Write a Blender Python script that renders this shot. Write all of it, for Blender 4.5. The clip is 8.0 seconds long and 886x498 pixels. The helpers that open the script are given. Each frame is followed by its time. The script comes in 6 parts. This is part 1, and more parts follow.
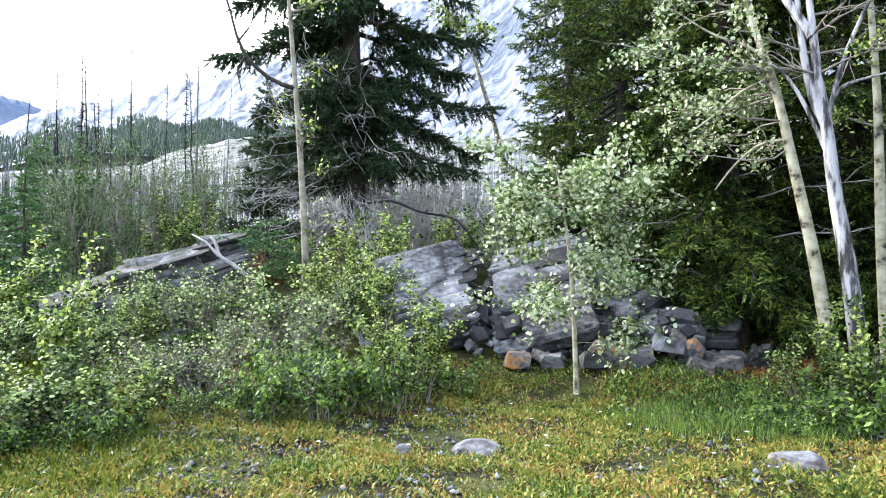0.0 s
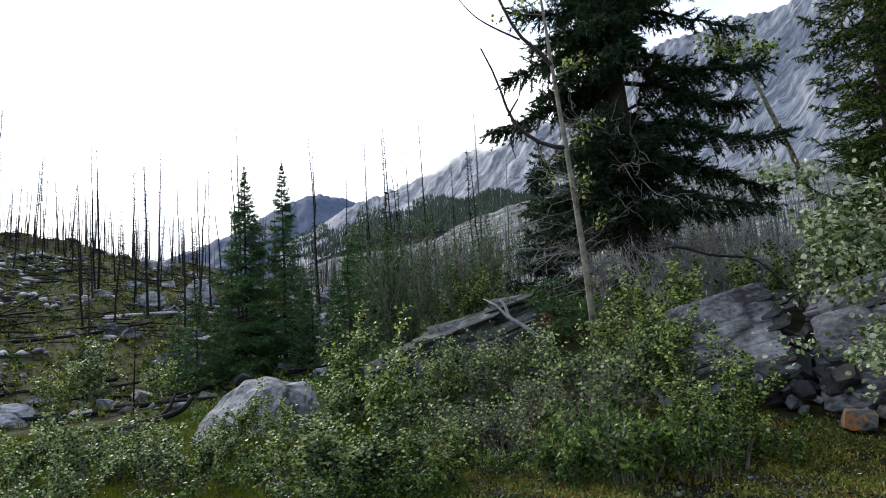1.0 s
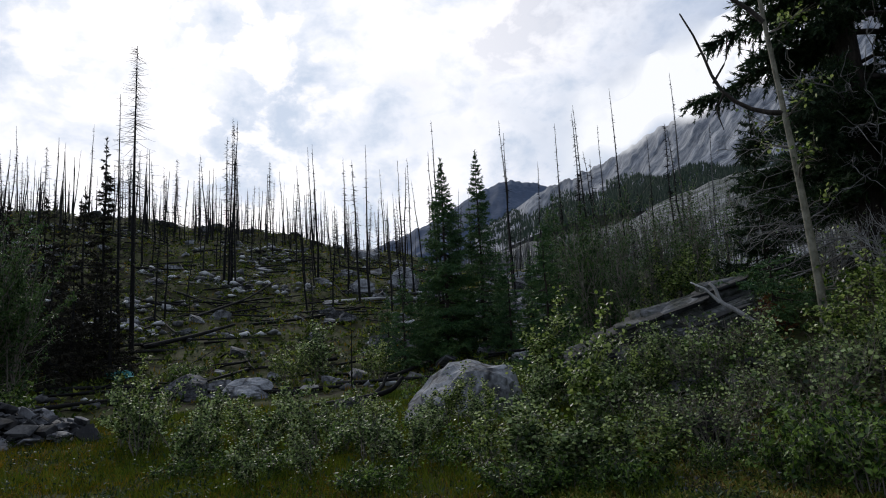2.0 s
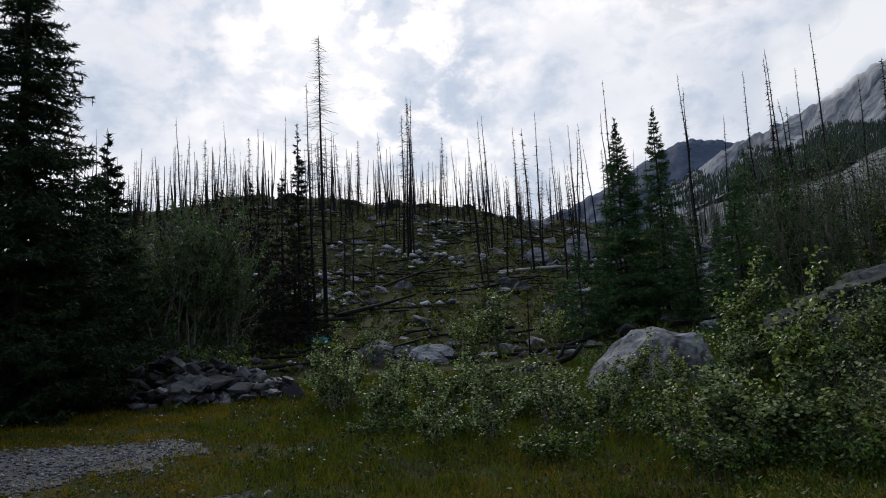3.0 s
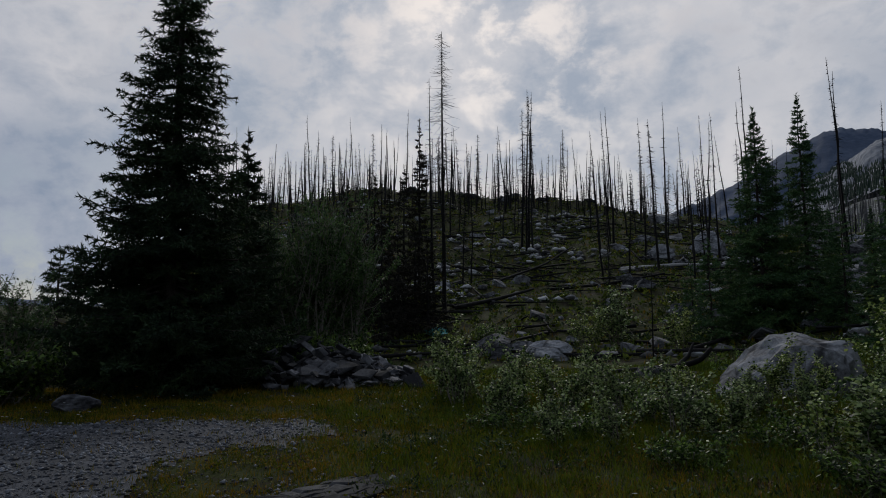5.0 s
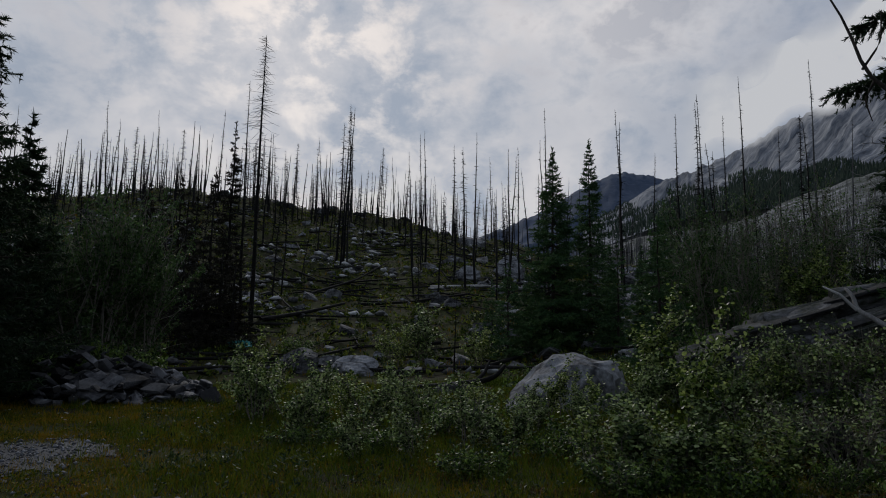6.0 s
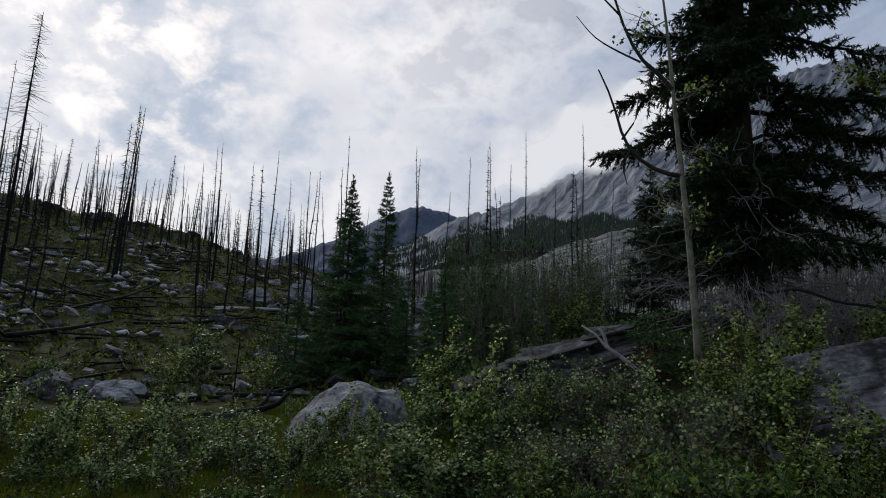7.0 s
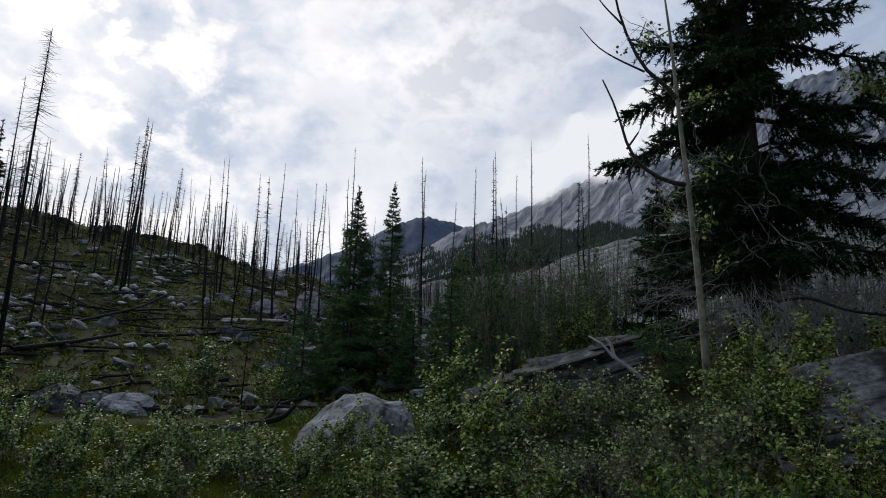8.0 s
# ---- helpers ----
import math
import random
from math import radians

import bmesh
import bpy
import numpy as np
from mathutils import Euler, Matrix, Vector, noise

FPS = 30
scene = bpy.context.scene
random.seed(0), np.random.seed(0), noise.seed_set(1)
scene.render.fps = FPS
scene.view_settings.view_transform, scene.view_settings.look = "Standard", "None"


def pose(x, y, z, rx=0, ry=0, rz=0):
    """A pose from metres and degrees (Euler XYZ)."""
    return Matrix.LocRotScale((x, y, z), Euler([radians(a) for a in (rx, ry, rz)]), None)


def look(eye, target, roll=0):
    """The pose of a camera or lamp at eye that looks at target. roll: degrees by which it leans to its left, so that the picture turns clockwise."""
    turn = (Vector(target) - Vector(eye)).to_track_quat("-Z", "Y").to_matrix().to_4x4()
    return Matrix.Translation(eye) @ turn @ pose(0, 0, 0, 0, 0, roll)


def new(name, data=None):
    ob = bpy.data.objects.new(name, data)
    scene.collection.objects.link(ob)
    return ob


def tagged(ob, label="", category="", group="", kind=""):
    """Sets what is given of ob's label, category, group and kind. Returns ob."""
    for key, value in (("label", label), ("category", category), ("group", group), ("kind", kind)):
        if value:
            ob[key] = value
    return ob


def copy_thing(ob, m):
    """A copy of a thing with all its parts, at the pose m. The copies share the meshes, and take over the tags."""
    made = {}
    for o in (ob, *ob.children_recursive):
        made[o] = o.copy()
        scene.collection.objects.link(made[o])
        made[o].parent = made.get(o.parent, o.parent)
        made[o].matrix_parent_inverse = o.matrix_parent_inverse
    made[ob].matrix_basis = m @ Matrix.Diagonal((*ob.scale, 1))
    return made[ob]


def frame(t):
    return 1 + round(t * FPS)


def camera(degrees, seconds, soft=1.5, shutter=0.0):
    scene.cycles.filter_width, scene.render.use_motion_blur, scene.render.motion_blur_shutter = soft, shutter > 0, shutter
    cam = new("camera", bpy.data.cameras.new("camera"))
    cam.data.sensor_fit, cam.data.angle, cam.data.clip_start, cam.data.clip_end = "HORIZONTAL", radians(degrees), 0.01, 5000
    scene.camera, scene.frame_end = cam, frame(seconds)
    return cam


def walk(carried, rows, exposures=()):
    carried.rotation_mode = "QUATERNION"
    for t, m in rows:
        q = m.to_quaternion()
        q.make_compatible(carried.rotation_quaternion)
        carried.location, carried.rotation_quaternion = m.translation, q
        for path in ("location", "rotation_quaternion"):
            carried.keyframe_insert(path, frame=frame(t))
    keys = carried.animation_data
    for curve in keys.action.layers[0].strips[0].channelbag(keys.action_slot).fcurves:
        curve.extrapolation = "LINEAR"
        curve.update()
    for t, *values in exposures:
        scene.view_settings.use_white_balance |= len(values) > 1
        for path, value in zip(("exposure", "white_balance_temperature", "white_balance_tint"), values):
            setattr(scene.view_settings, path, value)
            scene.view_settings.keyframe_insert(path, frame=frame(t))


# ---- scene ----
cam = camera(68.9, 8.0, soft=1.0)
PATH = [
    (0, pose(0.163, -0.066, 1.583, 93.42, 1.00, -0.79)),
    (0.5, pose(0.131, 0.023, 1.605, 97.51, 2.87, 11.71)),
    (1, pose(0.118, -0.002, 1.609, 99.37, 3.76, 24.24)),
    (1.5, pose(0.106, -0.030, 1.618, 100.22, 3.29, 33.12)),
    (1.7, pose(0.101, -0.036, 1.628, 99.74, 3.12, 36.54)),
    (2.8, pose(-0.105, 0.044, 1.579, 97.38, 2.43, 53.37)),
    (3, pose(-0.123, 0.054, 1.563, 97.07, 2.60, 56.67)),
    (3.5, pose(-0.157, 0.000, 1.546, 96.40, 1.54, 65.12)),
    (4, pose(-0.155, -0.014, 1.582, 94.03, 0.61, 71.19)),
    (4.2, pose(-0.158, -0.032, 1.588, 94.87, 0.45, 71.86)),
    (5.3, pose(-0.161, -0.003, 1.576, 97.35, 0.30, 63.09)),
    (5.5, pose(-0.141, -0.002, 1.580, 97.53, 0.15, 60.10)),
    (6, pose(-0.004, -0.026, 1.606, 98.12, -1.12, 50.25)),
    (6.5, pose(-0.002, 0.070, 1.625, 99.50, -2.34, 38.58)),
    (7, pose(0.024, 0.048, 1.630, 101.00, -2.34, 31.92)),
    (7.5, pose(0.023, 0.030, 1.650, 101.73, -2.79, 32.24)),
    (8, pose(0.039, 0.051, 1.650, 101.86, -2.01, 32.57)),
]
EXPOSURES = [(0.0, 2.9), (0.5, 2.05), (1.0, 1.05), (1.5, 0.24), (3.0, -0.25), (3.5, -0.45), (4.0, -0.72), (5.5, -0.95), (6.0, -0.95), (6.5, -0.78), (7.0, -0.45), (7.5, -0.28), (8.0, -0.28)]
walk(cam, PATH, EXPOSURES)

# ---- light: bright broken overcast, the sun behind thin cloud over the clearing ----
SUN_AZ, SUN_EL = 63.0, 30.0


def sky_world():
    world = bpy.data.worlds.new("world")
    scene.world = world
    world.use_nodes = True
    nt = world.node_tree
    nt.nodes.clear()
    N, L = nt.nodes.new, nt.links.new
    out, bg = N("ShaderNodeOutputWorld"), N("ShaderNodeBackground")
    sky = N("ShaderNodeTexSky")
    sky.sky_type, sky.sun_disc = "NISHITA", False
    sky.sun_elevation, sky.sun_rotation = radians(SUN_EL), radians(-SUN_AZ)
    geo = N("ShaderNodeTexCoord")
    sep = N("ShaderNodeSeparateXYZ")
    L(geo.outputs["Generated"], sep.inputs[0])

    def math_node(op, a, b=None, c=None, clamp=False):
        n = N("ShaderNodeMath")
        n.operation, n.use_clamp = op, clamp
        for i, v in enumerate((a, b, c)):
            if v is None:
                continue
            if isinstance(v, (int, float)):
                n.inputs[i].default_value = v
            else:
                L(v, n.inputs[i])
        return n.outputs[0]

    # broken cloud, flattened towards the horizon
    plane = N("ShaderNodeCombineXYZ")
    L(sep.outputs[0], plane.inputs[0]), L(sep.outputs[1], plane.inputs[1])
    L(math_node("MULTIPLY", sep.outputs[2], 1.45), plane.inputs[2])
    n1, n2 = N("ShaderNodeTexNoise"), N("ShaderNodeTexNoise")
    for n, s, d, r in ((n1, 3.4, 7, 0.5), (n2, 10.0, 8, 0.58)):
        n.inputs["Scale"].default_value, n.inputs["Detail"].default_value, n.inputs["Roughness"].default_value = s, d, r
        n.inputs["Distortion"].default_value = 0.15
        L(plane.outputs[0], n.inputs["Vector"])
    # thickness of the cloud: grey where thick, white where thin
    shade = N("ShaderNodeValToRGB")
    shade.color_ramp.elements[0].position, shade.color_ramp.elements[0].color = 0.39, (0.49, 0.56, 0.68, 1)
    shade.color_ramp.elements[1].position, shade.color_ramp.elements[1].color = 0.58, (0.98, 0.955, 0.975, 1)
    L(math_node("ADD", math_node("MULTIPLY", n1.outputs[0], 0.5), math_node("MULTIPLY", n2.outputs[0], 0.5)), shade.inputs[0])
    # brighter towards the hidden sun
    a, e = radians(SUN_AZ), radians(SUN_EL)
    dot = N("ShaderNodeVectorMath")
    dot.operation = "DOT_PRODUCT"
    dot.inputs[1].default_value = (-math.sin(a) * math.cos(e), math.cos(a) * math.cos(e), math.sin(e))
    L(geo.outputs["Generated"], dot.inputs[0])
    glow = N("ShaderNodeMapRange")
    glow.inputs["From Min"].default_value, glow.inputs["From Max"].default_value = -0.4, 1.0
    glow.inputs["To Min"].default_value, glow.inputs["To Max"].default_value = 0.0, 1.0
    L(dot.outputs["Value"], glow.inputs["Value"])
    bright = N("ShaderNodeVectorMath")
    bright.operation = "SCALE"
    L(shade.outputs[0], bright.inputs[0])
    L(math_node("MULTIPLY", math_node("MULTIPLY_ADD", math_node("POWER", glow.outputs[0], 1.7), 0.30, 0.84), CLOUD), bright.inputs["Scale"])
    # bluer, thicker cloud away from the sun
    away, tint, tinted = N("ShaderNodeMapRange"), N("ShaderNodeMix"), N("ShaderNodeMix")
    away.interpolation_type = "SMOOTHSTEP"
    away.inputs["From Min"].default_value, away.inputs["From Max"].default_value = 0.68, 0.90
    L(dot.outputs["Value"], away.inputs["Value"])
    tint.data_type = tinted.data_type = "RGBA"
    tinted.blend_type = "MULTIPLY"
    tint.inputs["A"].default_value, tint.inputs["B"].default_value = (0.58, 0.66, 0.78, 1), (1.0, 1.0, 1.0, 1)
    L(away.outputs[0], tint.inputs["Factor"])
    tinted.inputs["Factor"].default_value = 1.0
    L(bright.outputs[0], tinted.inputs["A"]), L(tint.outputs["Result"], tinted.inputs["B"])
    gap = N("ShaderNodeMapRange")
    gap.inputs["From Min"].default_value, gap.inputs["From Max"].default_value = 0.50, 0.62
    L(n2.outputs[0], gap.inputs["Value"])
    mix = N("ShaderNodeMix")
    mix.data_type = "RGBA"
    L(math_node("MULTIPLY", gap.outputs[0], 0.5), mix.inputs["Factor"])
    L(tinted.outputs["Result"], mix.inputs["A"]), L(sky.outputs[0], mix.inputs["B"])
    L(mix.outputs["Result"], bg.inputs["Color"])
    bg.inputs["Strength"].default_value = 0.1
    L(bg.outputs[0], out.inputs[0])


CLOUD = 11.8
sky_world()
lamp = bpy.data.lights.new("sun", "SUN")
lamp.energy, lamp.angle, lamp.color = 1.3, radians(12), (1.0, 0.96, 0.9)
sun = new("sun", lamp)
sun.matrix_world = look((0, 0, 0), (math.sin(radians(SUN_AZ)) * math.cos(radians(SUN_EL)), -math.cos(radians(SUN_AZ)) * math.cos(radians(SUN_EL)), -math.sin(radians(SUN_EL))))


# ---- materials ----
def material(name, colours, scale=4.0, rough=0.8, bump=0.3, fine=40.0, coord="Object", per="", through_light=0.0, stretch=None, spread=0.25, spec=0.4, crack=0.0, span=(0.34, 0.66)):
    """Noise-mixed colours at two scales with bump. per: 'island' or 'object' adds a random shift from piece to piece."""
    m = bpy.data.materials.new(name)
    m.use_nodes = True
    nt = m.node_tree
    N, L = nt.nodes.new, nt.links.new
    bsdf = nt.nodes["Principled BSDF"]
    out = nt.nodes["Material Output"]
    tc = N("ShaderNodeTexCoord")
    vec = tc.outputs["Object"]
    if coord == "World":
        g = N("ShaderNodeNewGeometry")
        vec = g.outputs["Position"]
    elif coord == "UV":
        vec = tc.outputs["UV"]
    if stretch:
        mp = N("ShaderNodeMapping")
        mp.inputs["Scale"].default_value = stretch
        L(vec, mp.inputs["Vector"])
        vec = mp.outputs[0]
    big, small = N("ShaderNodeTexNoise"), N("ShaderNodeTexNoise")
    for n, s, d in ((big, scale, 5), (small, fine, 6)):
        n.inputs["Scale"].default_value, n.inputs["Detail"].default_value = s, d
        n.inputs["Roughness"].default_value = 0.62
        L(vec, n.inputs["Vector"])
    mixv = N("ShaderNodeMath")
    mixv.operation = "MULTIPLY_ADD"
    L(small.outputs[0], mixv.inputs[0])
    mixv.inputs[1].default_value = 0.4
    half = N("ShaderNodeMath")
    half.operation = "MULTIPLY"
    half.inputs[1].default_value = 0.6
    L(big.outputs[0], half.inputs[0]), L(half.outputs[0], mixv.inputs[2])
    val = mixv.outputs[0]
    if per:
        rnd = N("ShaderNodeNewGeometry").outputs["Random Per Island"] if per == "island" else N("ShaderNodeObjectInfo").outputs["Random"]
        s = N("ShaderNodeMath")
        s.operation = "MULTIPLY_ADD"
        L(rnd, s.inputs[0])
        s.inputs[1].default_value = spread
        ofs = N("ShaderNodeMath")
        ofs.operation = "SUBTRACT"
        L(val, ofs.inputs[0])
        ofs.inputs[1].default_value = spread / 2
        L(ofs.outputs[0], s.inputs[2])
        val = s.outputs[0]
    ramp = N("ShaderNodeValToRGB")
    el = ramp.color_ramp.elements
    lo, hi = span
    for i, c in enumerate(colours):
        p = lo + (hi - lo) * i / max(1, len(colours) - 1)
        e = el[i] if i < 2 else el.new(p)
        e.position, e.color = p, (*c, 1)
    L(val, ramp.inputs[0])
    colour = ramp.outputs[0]
    if crack:
        # dark joints where the stone has split
        vo, dist, dark = N("ShaderNodeTexVoronoi"), N("ShaderNodeMapRange"), N("ShaderNodeMix")
        vo.feature = "DISTANCE_TO_EDGE"
        vo.inputs["Scale"].default_value = crack
        bent = N("ShaderNodeMix")
        bent.data_type = "VECTOR"
        bent.inputs["Factor"].default_value = 0.22
        L(vec, bent.inputs["A"]), L(big.outputs["Color"], bent.inputs["B"])
        L(bent.outputs["Result"], vo.inputs["Vector"])
        dist.inputs["From Max"].default_value = 0.05
        L(vo.outputs["Distance"], dist.inputs["Value"])
        dark.data_type, dark.blend_type = "RGBA", "MULTIPLY"
        dark.inputs["B"].default_value = (0.22, 0.22, 0.23, 1)
        inv = N("ShaderNodeMath")
        inv.operation = "SUBTRACT"
        inv.inputs[0].default_value = 1.0
        L(dist.outputs[0], inv.inputs[1])
        L(inv.outputs[0], dark.inputs["Factor"]), L(colour, dark.inputs["A"])
        colour = dark.outputs["Result"]
    L(colour, bsdf.inputs["Base Color"])
    bsdf.inputs["Roughness"].default_value = rough
    bsdf.inputs["Specular IOR Level"].default_value = spec
    if bump:
        b = N("ShaderNodeBump")
        b.inputs["Strength"].default_value, b.inputs["Distance"].default_value = bump, 0.03
        L(val if not per else mixv.outputs[0], b.inputs["Height"])
        L(b.outputs[0], bsdf.inputs["Normal"])
    if through_light:
        tr, mx = N("ShaderNodeBsdfTranslucent"), N("ShaderNodeMixShader")
        L(ramp.outputs[0], tr.inputs[0])
        mx.inputs[0].default_value = through_light
        L(bsdf.outputs[0], mx.inputs[1]), L(tr.outputs[0], mx.inputs[2])
        L(mx.outputs[0], out.inputs[0])
    return m


